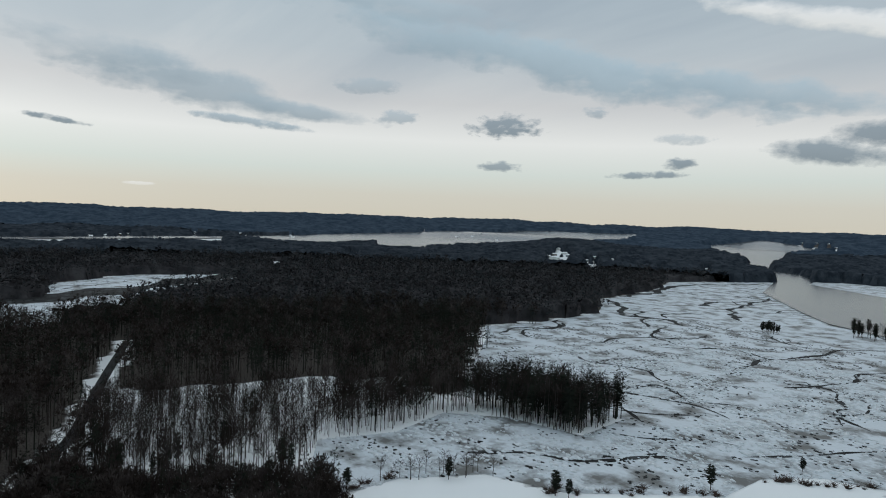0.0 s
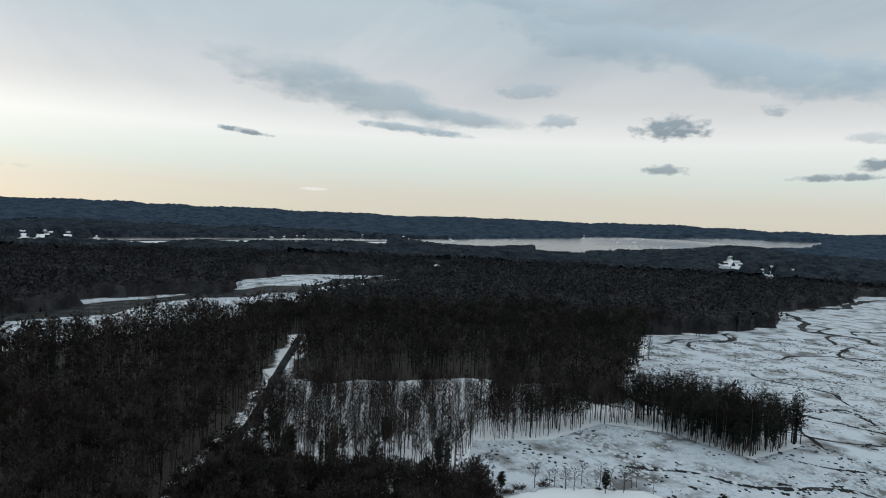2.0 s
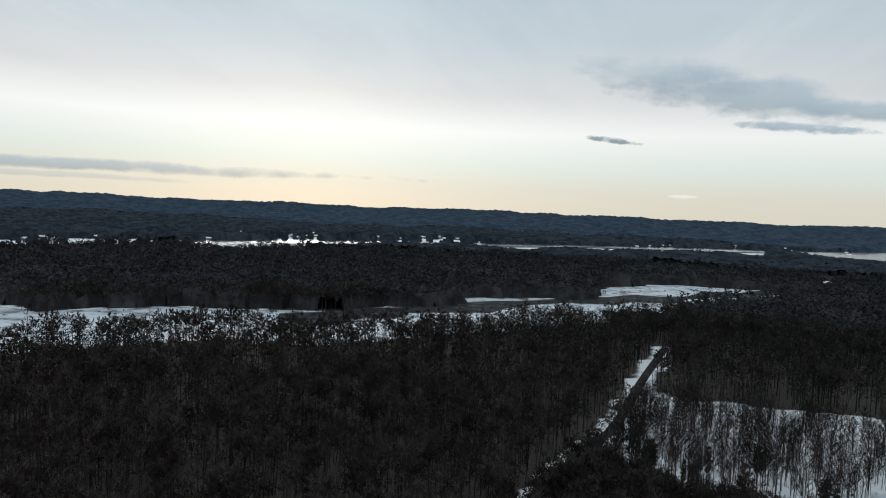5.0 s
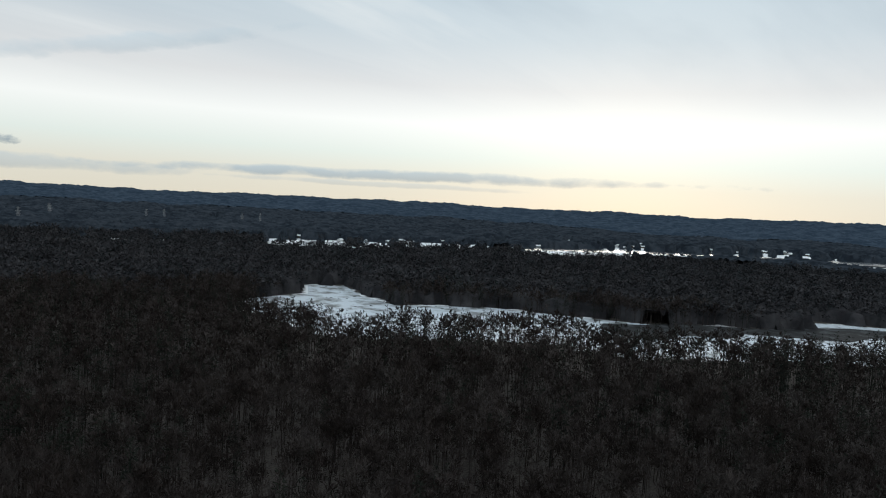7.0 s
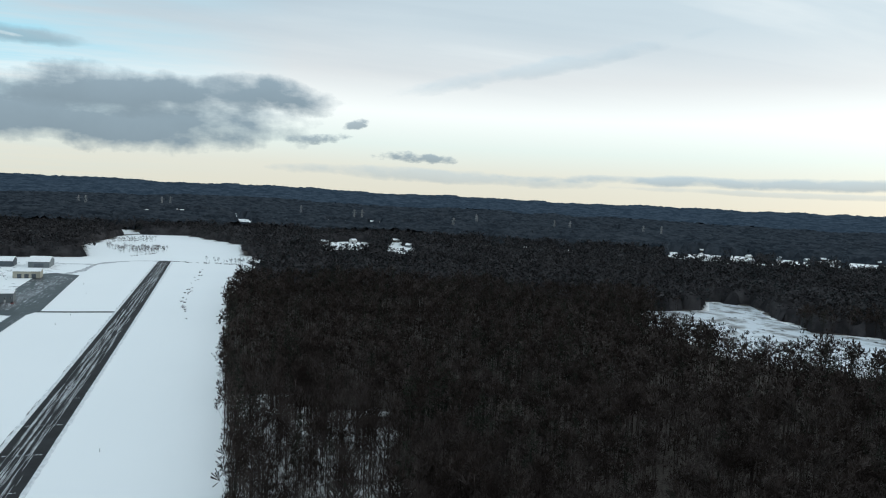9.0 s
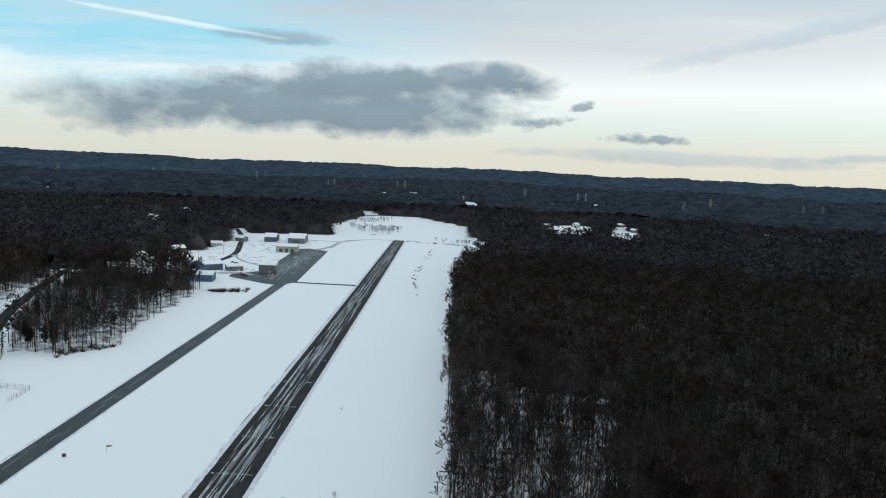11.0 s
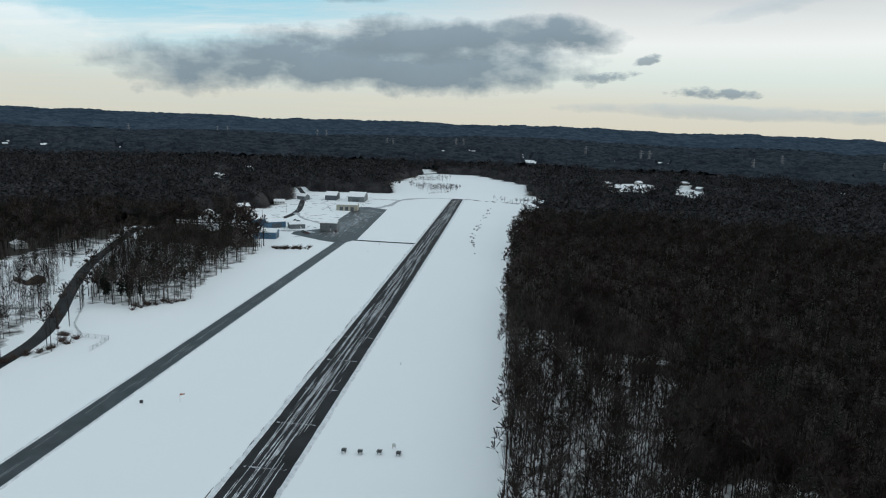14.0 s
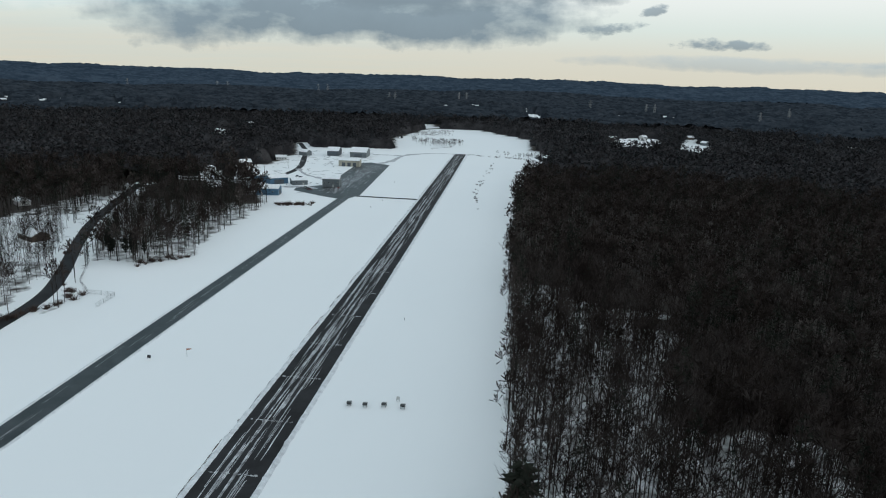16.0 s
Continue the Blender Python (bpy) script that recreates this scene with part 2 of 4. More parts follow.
def inside(poly, X, Y):
    """Which points lie in a polygon."""
    X, Y = np.asarray(X, float), np.asarray(Y, float)
    res = np.zeros(X.shape, bool)
    for (x0, y0), (x1, y1) in zip(poly, poly[1:] + poly[:1]):
        if y0 != y1:
            res ^= ((y0 > Y) != (y1 > Y)) & (X < (x1 - x0) * (Y - y0) / (y1 - y0) + x0)
    return res


def ground_z(X, Y):
    """Level round the airfield; beyond 2 km the country rolls in low ridges up to the skyline hills."""
    r = np.hypot(X, Y)
    a = np.degrees(np.arctan2(X, Y))
    s = np.clip((r - 2500) / 2400, 0, None)
    top = 82 + 22 * np.clip((a - 20) / 120, -0.5, 1) + 4 * np.sin(a * 0.16 + 1) + 3 * np.sin(a * 0.41) + 1.2 * np.sin(a * 1.3)
    ridge = 9 * np.sin(r / 130 + 2.2 * np.sin(a * 0.09)) * np.clip((r - 2600) / 700, 0, 1) * np.clip((4700 - r) / 300, 0, 1)
    # separate wooded hills on the landward side
    land = np.clip((72 - a) / 14, 0, 1)
    hills = 0.0
    for ca, wa, cr, wr, h in ((0, 9, 3150, 330, 26), (-24, 12, 2700, 260, 15), (30, 16, 3050, 300, 18), (52, 11, 3300, 300, 16), (-42, 9, 3350, 300, 20), (14, 7, 3800, 260, 16), (-10, 10, 4050, 250, 14)):
        hills = hills + h * np.exp(-((a - ca) / wa) ** 2 - ((r - cr) / wr) ** 2)
    # a wooded knoll between the marsh and the bay
    knoll = 34 * np.exp(-((a - 131) / 6.5) ** 2 - ((r - 2350) / 220) ** 2)
    return top * s * s + ridge * (0.5 + 0.5 * np.sin(a * 0.23 + r / 900)) + land * hills + knoll


def sheet(name, poly, mat, lift, step, label, rough=0.0):
    """A piece of ground cut along a polygon, laid on the terrain."""
    bm = bmesh.new()
    vs = [bm.verts.new((x, y, 0)) for x, y in poly]
    bm.faces.new(vs)
    xs, ys = [p[0] for p in poly], [p[1] for p in poly]
    for axis, lo, hi in ((0, min(xs), max(xs)), (1, min(ys), max(ys))):
        k = lo + step
        while k < hi:
            co, no = [0, 0, 0], [0, 0, 0]
            co[axis], no[axis] = k, 1
            bmesh.ops.bisect_plane(bm, geom=bm.verts[:] + bm.edges[:] + bm.faces[:], plane_co=co, plane_no=no)
            k += step
    for v in bm.verts:
        v.co.z = float(ground_z(v.co.x, v.co.y)) + lift + rough * noise.noise(v.co * 0.05)
    ob = part(name, bm, mat, None, label)
    if ob.data.polygons and ob.data.polygons[0].normal.z < 0:
        ob.data.flip_normals()
    return tagged(ob, kind="structure")


def ribbon(name, line, width, mat, lift, label, wander=0.0, seed=1, ends=1.0, thick=0.0, part_of=None):
    """A strip of ground along a line, smoothed, with an uneven width."""
    P = [Vector((x, y)) for x, y in line]
    pts = []
    for i in range(len(P) - 1):
        a, b, c, d = P[max(i - 1, 0)], P[i], P[i + 1], P[min(i + 2, len(P) - 1)]
        n = max(3, int((c - b).length / max(width * 0.8, 3)))
        for k in range(n):
            t = k / n
            pts.append(0.5 * ((2 * b) + (c - a) * t + (2 * a - 5 * b + 4 * c - d) * t * t + (3 * b - a - 3 * c + d) * t ** 3))
    pts.append(P[-1])
    V, F = [], []
    for i, p in enumerate(pts):
        t = (pts[min(i + 1, len(pts) - 1)] - pts[max(i - 1, 0)]).normalized()
        w = width / 2
        off = 0.0
        if wander:
            w *= 0.45 + 1.1 * abs(noise.noise(Vector((p.x * 0.06, p.y * 0.06, seed)))) * 2
            off = wander * noise.noise(Vector((p.x * 0.03, p.y * 0.03, seed + 9)))
        edge = min(i, len(pts) - 1 - i) / max(1, len(pts) * 0.12)
        w *= max(ends, min(1, edge)) if ends < 1 else 1
        for s in (-1, 1):
            q = p + Vector((-t.y, t.x)) * (s * w + off)
            V.append((q.x, q.y, float(ground_z(q.x, q.y)) + lift))
        if i:
            F.append((2 * i - 2, 2 * i, 2 * i + 1, 2 * i - 1))
    ob = link_mesh(name, V, F, mat, part_of, label)
    if ob.data.polygons[0].normal.z < 0:
        ob.data.flip_normals()
    return tagged(ob, kind="structure")


# ---------------------------------------------------------------- plan
FIELD = [(4, 60), (3, 250), (3, 490), (13, 660), (40, 820), (62, 900), (30, 1010), (26, 1180), (-60, 1350), (-154, 1335), (-188, 1100), (-170, 1000),
         (-150, 935), (-200, 930), (-262, 905), (-262, 665), (-235, 590), (-205, 535), (-185, 507), (-179, 442), (-178, 385), (-166, 345), (-187, 322),
         (-215, 325), (-200, 290), (-184, 255), (-188, 224), (-205, 150), (-205, -250), (4, -250)]
MARSH = [(232, -85), (285, -110), (281, -147), (300, -185), (278, -212), (240, -226), (252, -266), (300, -245), (325, -215), (400, -270), (480, -336),
         (539, -375), (545, -450), (581, -564), (694, -683), (760, -850), (890, -1043), (861, -1271), (849, -1368), (820, -1500), (500, -1560), (200, -1300),
         (60, -700), (40, -380), (90, -330), (138, -290), (156, -280), (166, -255), (161, -226), (190, -172), (219, -155), (229, -122), (224, -95)]
MEADOW = [(222, -93), (229, -122), (219, -155), (200, -163), (175, -200), (161, -226), (166, -255), (156, -280), (138, -288), (90, -260), (100, -150), (150, -80)]
GROVE = [(370, -30), (417, -41), (405, -70), (400, -130), (380, -200), (323, -210), (300, -240), (255, -266), (242, -224), (280, -208), (302, -187), (283, -147), (285, -110), (232, -85), (238, -55), (246, -22), (300, -18)]
BACK_MARSH = [(352, 500), (390, 556), (461, 553), (505, 607), (541, 584), (496, 510), (485, 450), (557, 387), (578, 315), (606, 243), (650, 209), (706, 128),
              (774, 141), (804, 87), (852, -13), (1002, -18), (1111, -119), (1116, -224), (1080, -330), (1035, -310), (860, -138), (752, -86), (698, -74),
              (645, 22), (580, 62), (528, 127), (460, 184), (452, 246), (406, 302), (340, 362), (340, 438)]
COVE = [(972, -1470), (860, -1330), (700, -1050), (507, -845), (430, -770), (351, -735), (300, -900), (583, -1215), (794, -1345), (860, -1480), (1000, -1640), (1121, -1700),
        (1400, -2200), (1700, -2700), (1900, -3300), (2382, -3560), (2314, -2908), (1447, -2080), (1150, -1640)]
BAY = [(2851, -677), (3200, -1500), (3376, -2625), (2983, -3243), (2560, -2620), (2300, -1750), (1960, -1190), (1700, -860), (1789, -850), (2200, -1050), (2200, -850), (2350, -600)]
TOWN_CREEK = [(1974, 294), (2050, 400), (2150, 330), (2420, 20), (2700, -400), (2851, -677), (2600, -600), (2278, 10)]
TOWN_WATER = [(1400, 900), (1500, 950), (1800, 800), (2100, 480), (2050, 400), (1900, 560), (1650, 760)]
FAR_FIELDS = [  # centre, half length, half width, turn
    (1050, 1230, 150, 45, -38), (1350, 1090, 110, 30, -38), (2000, 840, 230, 22, -30), (2300, 490, 190, 45, -35), (2800, 3010, 90, 22, -45),
    (235, 1285, 42, 20, 10), (318, 1220, 22, 22, 0), (650, 1478, 62, 12, -10), (745, 1374, 28, 10, 0), (1130, 1190, 110, 22, -40), (1310, 1110, 60, 16, -40),
    (-95, 2459, 40, 22, 0), (62, 2055, 26, 40, 30), (1560, -1340, 120, 28, -45), (1330, -1260, 45, 16, -45), (2600, -150, 120, 14, -60),
    (-300, 408, 48, 13, 25), (380, 2110, 70, 16, 0), (60, 2300, 60, 16, 0), (-900, 1800, 90, 14, 20), (-700, 1750, 50, 12, 20), (-250, 1750, 40, 10, 0),
]


HOUSE_SITES = [(-459, 1053, 22), (-477, 1224, 20), (1312, -411, 18), (1138, -1292, 26), (1130, -1458, 20), 
               (1668, -735, 20), (1640, -700, 20), (1440, -1440, 22), (1400, -1400, 20), (1600, -1400, 20), (-250, 820, 16), (-280, 700, 15), (-290, 640, 15)]
_rs = np.random.RandomState(12)
for _cx, _cy, _n, _s in ((1150, 1180, 9, 90), (1500, 1050, 8, 110), (2000, 900, 8, 140), (2350, 520, 9, 140), (250, 1290, 4, 60), (-1150, 1720, 8, 90), (-60, 2400, 6, 120), (380, 2120, 5, 60),
                         (2750, -250, 6, 150), (3050, -800, 5, 200), (1500, -1380, 7, 90), (3250, -2000, 5, 250), (2057, -3495, 4, 150)):
    for _k in range(_n):
        HOUSE_SITES.append((_cx + _rs.normal() * _s, _cy + _rs.normal() * _s * 0.6, 15))


def patchy(X, Y, size, seed):
    """Smooth noise between 0 and 1 over the plan, from a few crossed waves."""
    rs = np.random.RandomState(seed)
    v = np.zeros(np.shape(X))
    for k in range(9):
        a, f, p = rs.uniform(0, 2 * math.pi), rs.uniform(0.6, 2.2) / size * 2 * math.pi, rs.uniform(0, 6.3)
        v += np.sin((X * math.cos(a) + Y * math.sin(a)) * f + p)
    return 1 / (1 + np.exp(-v * 0.75))


for _k in range(60):
    _a, _r = radians(_rs.uniform(-42, 112)), _rs.uniform(1450, 3100)
    FAR_FIELDS.append((_r * math.sin(_a), _r * math.cos(_a), _rs.uniform(10, 40), _r * _rs.uniform(0.003, 0.006), -math.degrees(_a)))


def in_fields(X, Y):
    """Far clearings; each reaches some way towards the airfield, so that it shows over the trees before it."""
    res = np.zeros(np.shape(X), bool)
    X, Y = np.asarray(X, float), np.asarray(Y, float)
    for k in (1.0, 1.05, 1.1, 1.15, 1.2, 1.25):
        for poly in (TOWN_CREEK, TOWN_WATER):
            res |= inside(poly, X * k, Y * k)
    shape = res.shape
    res, x, y = res.ravel(), X.ravel(), Y.ravel()
    for cx, cy, a, b, turn in FAR_FIELDS:
        d = math.hypot(cx, cy)
        u, v = (x * cx + y * cy) / d, (x * cy - y * cx) / d
        q = np.nonzero((np.abs(v) < a * 1.3 + b) & (u > 0.78 * d - a - b) & (u < d + a + b))[0]
        for k in np.arange(1.0, 1.26, 0.03):
            if len(q):
                res[q] |= one_field(x[q] * k, y[q] * k, cx, cy, a, b, turn)
    for cx, cy, r in HOUSE_SITES:
        d = math.hypot(cx, cy)
        if d > 700:
            r = 3.5 + 0.002 * d
            u, v = (x * cx + y * cy) / d, (x * cy - y * cx) / d
            res |= (np.abs(v) < r) & (u > 0.88 * d) & (u < d + r)
    return res.reshape(shape)


def one_field(X, Y, cx, cy, a, b, turn):
    c, s = math.cos(radians(turn)), math.sin(radians(turn))
    u, v = (X - cx) * c + (Y - cy) * s, -(X - cx) * s + (Y - cy) * c
    return ((np.abs(u / a) ** 3 + np.abs(v / b) ** 3) < 1 + 0.5 * np.sin(u * 0.11) * np.sin(v * 0.3)) & ((a < 45) | (patchy(X, Y, 95, 8) > 0.36))


ROAD_EAST = [(215, 20), (297, -3), (330, -15), (385, -26), (452, -39), (560, -62)]
ROAD_WEST = [(-190, 190), (-193, 225), (-200, 266), (-216, 304), (-246, 363), (-275, 430), (-318, 560)]
ROAD_AIRPORT = [(-330, 600), (-262, 606), (-228, 625), (-222, 700), (-245, 800), (-262, 863), (-300, 960)]


def near_line(line, X, Y, w):
    res = np.zeros(np.shape(X), bool)
    for (ax, ay), (bx, by) in zip(line, line[1:]):
        t = np.clip(((X - ax) * (bx - ax) + (Y - ay) * (by - ay)) / ((bx - ax) ** 2 + (by - ay) ** 2), 0, 1)
        res |= np.hypot(X - ax - t * (bx - ax), Y - ay - t * (by - ay)) < w
    return res


def open_land(X, Y):
    """Where no wood stands."""
    res = np.zeros(np.shape(X), bool)
    for poly in (FIELD, MEADOW, COVE, BAY, TOWN_CREEK, TOWN_WATER):
        res |= inside(poly, X, Y)
    # uneven edges of the wood
    dx = 16 * (patchy(X, Y, 60, 21) - 0.5) + 8 * (patchy(X, Y, 19, 22) - 0.5)
    dy = 16 * (patchy(X, Y, 60, 23) - 0.5) + 8 * (patchy(X, Y, 19, 24) - 0.5)
    for poly in (MARSH, GROVE, BACK_MARSH):
        res |= inside(poly, X + dx, Y + dy)
    X, Y = np.asarray(X, float), np.asarray(Y, float)
    far = np.hypot(X, Y) > 380
    if far.any():
        res[far] |= in_fields(X[far], Y[far])
    for line, w in ((ROAD_EAST, 6.2), (ROAD_WEST, 8), (ROAD_AIRPORT, 9)):
        res |= near_line(line, X, Y, w)
    for x, y, r in HOUSE_SITES:
        if math.hypot(x, y) > 380:
            res[far] |= np.hypot(X[far] - x, Y[far] - y) < r
        else:
            res |= np.hypot(X - x, Y - y) < r
    return res


# ---------------------------------------------------------------- ground
def polar(r, a):
    A, Rr = np.meshgrid(a, r)
    return Rr * np.sin(np.radians(A)), Rr * np.cos(np.radians(A))


def grid_faces(n, k):
    i = np.arange((n - 1) * k).reshape(n - 1, k)
    return np.stack([i, i + k, np.roll(i, -1, 1) + k, np.roll(i, -1, 1)], -1).reshape(-1, 4)


r = np.r_[0.01, np.linspace(5, 700, 140), np.geomspace(708, 4930, 90)]
X, Y = polar(r, np.arange(0, 360, 1.0))
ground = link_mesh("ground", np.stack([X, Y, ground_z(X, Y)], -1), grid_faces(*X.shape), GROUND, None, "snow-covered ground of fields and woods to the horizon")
tagged(ground, kind="structure", category="ground")
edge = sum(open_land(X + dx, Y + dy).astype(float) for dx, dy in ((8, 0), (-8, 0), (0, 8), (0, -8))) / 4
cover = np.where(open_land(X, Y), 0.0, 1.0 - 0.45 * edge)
# thin stands and grove: cover also dulls the snow for shade between trunks
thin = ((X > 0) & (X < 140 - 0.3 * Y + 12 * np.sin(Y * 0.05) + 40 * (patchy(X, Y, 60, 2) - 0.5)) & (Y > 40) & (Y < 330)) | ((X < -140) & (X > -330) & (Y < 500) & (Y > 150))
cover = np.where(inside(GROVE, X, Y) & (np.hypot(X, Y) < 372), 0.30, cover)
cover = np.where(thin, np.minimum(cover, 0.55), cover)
ground.data.attributes.new("litter_shade", "FLOAT", "POINT").data.foreach_set("value", cover.ravel())

sheet("water", COVE, WATER, 1.2, 70, "grey tidal creek winding out through the marsh")
sheet("water", BAY, WATER, 5.0, 70, "wide pale-grey tidal bay")
sheet("water", TOWN_CREEK, WATER, 3.0, 70, "narrow grey arm of the bay")
sheet("water", TOWN_WATER, WATER, 0.5, 200, "narrow grey tidal water below the town")
sheet("marsh", MARSH, ICE, 0.12, 120, "tidal marsh under broken snow-dusted ice")
sheet("marsh", BACK_MARSH, ICE, 0.12, 120, "narrow frozen marsh along the back river")
ribbon("river", [(535, 245), (615, 205), (700, 122), (782, 66), (870, -40), (930, -110), (1020, -190), (1110, -285)], 50, MUD, 0.25, "dark half-frozen back river at low tide", 12, 3)
# runway, taxiway, apron
ribbon("runway", [(-65, -150), (-65, 200), (-65, 600), (-66, 912)], 15.5, ASPHALT, 0.05, "long dark asphalt runway ploughed through the snow")
ribbon("taxiway", [(-134, -120), (-134, 150), (-134, 400), (-134, 545)], 8.5, WET_ASPHALT, 0.05, "dark ploughed asphalt taxiway")
ribbon("taxiway", [(-128, 556), (-100, 555), (-74, 555)], 5, ASPHALT, 0.055, "narrow ploughed link between taxiway and runway")
sheet("apron", [(-139, 540), (-129, 545), (-124, 560), (-135, 764), (-160, 780), (-172, 770), (-167, 658), (-166, 606), (-186, 582), (-184, 568), (-150, 545)], WET_ASPHALT, 0.06, 40, "aircraft apron of wet ploughed asphalt")
for line, w in ((ROAD_EAST, 5.5), (ROAD_WEST, 7.0), (ROAD_AIRPORT, 6.5)):
    ribbon("road", line, w, ASPHALT, 0.07, "ploughed two-lane asphalt road")

# ---------------------------------------------------------------- trees
rnd = np.random.RandomState(7)


def tube(pts, radii, sides):
    V, F = [], []
    for i, (p, rad) in enumerate(zip(pts, radii)):
        for k in range(sides):
            a = 2 * math.pi * k / sides
            V.append((p[0] + rad * math.cos(a), p[1] + rad * math.sin(a), p[2]))
        if i:
            for k in range(sides):
                a, b = (i - 1) * sides + k, (i - 1) * sides + (k + 1) % sides
                F += [(a, b, b + sides), (a, b + sides, a + sides)]
    return np.array(V), np.array(F)


def join(pieces):
    V, F, n = [], [], 0
    for v, f in pieces:
        V.append(v)
        F.append(f + n)
        n += len(v)
    return np.concatenate(V), np.concatenate(F)


def blades(base, tip, width, rs):
    """Thin three-cornered twigs from base to tip."""
    base, tip = np.asarray(base), np.asarray(tip)
    n = len(base)
    side = rs.normal(size=(n, 3))
    side -= (side * (tip - base)).sum(1)[:, None] * (tip - base) / ((tip - base) ** 2).sum(1)[:, None]
    side *= (width / np.linalg.norm(side, axis=1))[:, None]
    V = np.stack([base - side, base + side, tip], 1).reshape(-1, 3)
    return V, np.arange(3 * n).reshape(-1, 3)


def bare_tree(seed, limbs=12, twigs=13, width=0.05, sides=5, spread=0.2, low=0.4, girth=0.19):
    """A leafless broadleaf 1 unit = 1 m, 20 m high: trunk and crown."""
    rs = np.random.RandomState(seed)
    h = 20.0
    lean = rs.normal(size=2) * 0.5
    zs = np.linspace(0, 0.86 * h, 6 if sides > 3 else 3)
    pts = [(lean[0] * (z / h) ** 1.5 + rs.normal() * 0.12 * (z > 0), lean[1] * (z / h) ** 1.5 + rs.normal() * 0.12 * (z > 0), z) for z in zs]
    trunk = tube(pts, girth * (1 - zs / h) + 0.03, sides)
    pieces, B, T = [], [], []
    for i in range(limbs):
        z0 = h * (low + (0.86 - low) * i / limbs + rs.uniform(-0.02, 0.02))
        a = i * 2.4 + rs.uniform(-0.5, 0.5)
        ln = h * spread * (1.25 - 0.7 * i / limbs) * rs.uniform(0.8, 1.2)
        k = np.interp(z0, zs, range(len(zs)))
        p0 = np.array(pts[int(k)]) * (1 - k % 1) + np.array(pts[min(int(k) + 1, len(pts) - 1)]) * (k % 1)
        out = np.array([math.cos(a), math.sin(a), rs.uniform(0.7, 1.5)])
        out /= np.linalg.norm(out)
        p2 = p0 + out * ln
        p1 = (p0 + p2) / 2 + np.array([0, 0, -0.06 * ln])
        if sides > 3:
            pieces.append(tube([p0, p1, p2], [0.085, 0.06, 0.02], 3))
        else:
            pieces.append(blades([p0], [p2], 0.12, rs))
        t = rs.uniform(0.25, 1.0, twigs)[:, None]
        b = p0 + (p2 - p0) * t
        dirs = rs.normal(size=(twigs, 3)) * 0.65 + out + np.array([0, 0, 0.45])
        B.append(b)
        T.append(b + dirs / np.linalg.norm(dirs, axis=1)[:, None] * rs.uniform(1.0, 2.9, (twigs, 1)))
    pieces.append(blades(np.concatenate(B), np.concatenate(T), width, rs))
    return trunk, join(pieces)


def pine_tree(seed, tiers=13, boughs=7, sides=5, rad=3.2, fine=False):
    """A ragged conifer 20 m high: trunk and crown of drooping needle sprays."""
    rs = np.random.RandomState(seed)
    h = 20.0
    trunk = tube([(0, 0, 0), (0.1, 0, 8), (0, 0.1, 19)], [0.26, 0.18, 0.03], sides)
    V, F = [], []
    for i in range(tiers):
        f = i / (tiers - 1)
        z0 = h * (0.26 + 0.72 * f)
        for b in range(boughs if f < 0.8 else max(3, boughs - 3)):
            a = rs.uniform(0, 2 * math.pi)
            ln = (rad * math.sin(math.pi * (0.2 + 0.8 * (1 - f))) ** 0.8 * (1 - 0.35 * f) + 0.5) * rs.uniform(0.6, 1.2)
            c, s = math.cos(a), math.sin(a)
            wd = ln * (rs.uniform(0.28, 0.42) if sides == 3 and not fine else rs.uniform(0.13, 0.24))
            drop = rs.uniform(-0.25, 0.1) * ln
            zz = z0 + rs.uniform(-0.6, 0.6)
            n = len(V)
            V += [(0, 0, zz + 0.5), (c * ln * 0.6 - s * wd, s * ln * 0.6 + c * wd, zz + drop * 0.5 - 0.15), (c * ln, s * ln, zz + drop),
                  (c * ln * 0.6 + s * wd, s * ln * 0.6 - c * wd, zz + drop * 0.5 - 0.15), (c * ln * 0.3, s * ln * 0.3, zz - 0.9)]
            F += [(n, n + 1, n + 2), (n, n + 2, n + 3)]
            if sides > 3:
                F += [(n + 4, n + 2, n + 1), (n + 4, n + 3, n + 2)]
    return trunk, (np.array(V, float), np.array(F))


def scatter(name, protos, P, S, mat, label):
    """One mesh of many like pieces, each turned and sized."""
    Vs, Fs, n = [], [], 0
    kind = rnd.randint(len(protos), size=len(P))
    turn = rnd.uniform(0, 2 * math.pi, len(P))
    for k, (v, f) in enumerate(protos):
        q = kind == k
        if not q.any():
            continue
        c, s, sc = np.cos(turn[q])[:, None], np.sin(turn[q])[:, None], S[q][:, None, :]
        W = np.stack([v[None, :, 0] * c - v[None, :, 1] * s, v[None, :, 0] * s + v[None, :, 1] * c, np.broadcast_to(v[:, 2], (q.sum(), len(v)))], -1)
        W = W * sc + P[q][:, None, :]
        Vs.append(W.reshape(-1, 3))
        Fs.append((f[None] + (np.arange(q.sum()) * len(v))[:, None, None] + n).reshape(-1, 3))
        n += W.shape[0] * W.shape[1]
    return tagged(link_mesh(name, np.concatenate(Vs), np.concatenate(Fs), mat, None, label), kind="stuff", category="trees")


def jitter_grid(r0, r1, a0, a1, spacing):
    """Uneven points over a ring sector, about one to each square of the spacing."""
    n = int(0.5 * (r1 * r1 - r0 * r0) * radians(a1 - a0) / spacing ** 2)
    rr = np.sqrt(rnd.uniform(r0 * r0, r1 * r1, n))
    aa = np.radians(rnd.uniform(a0, a1, n))
    return rr * np.sin(aa), rr * np.cos(aa)


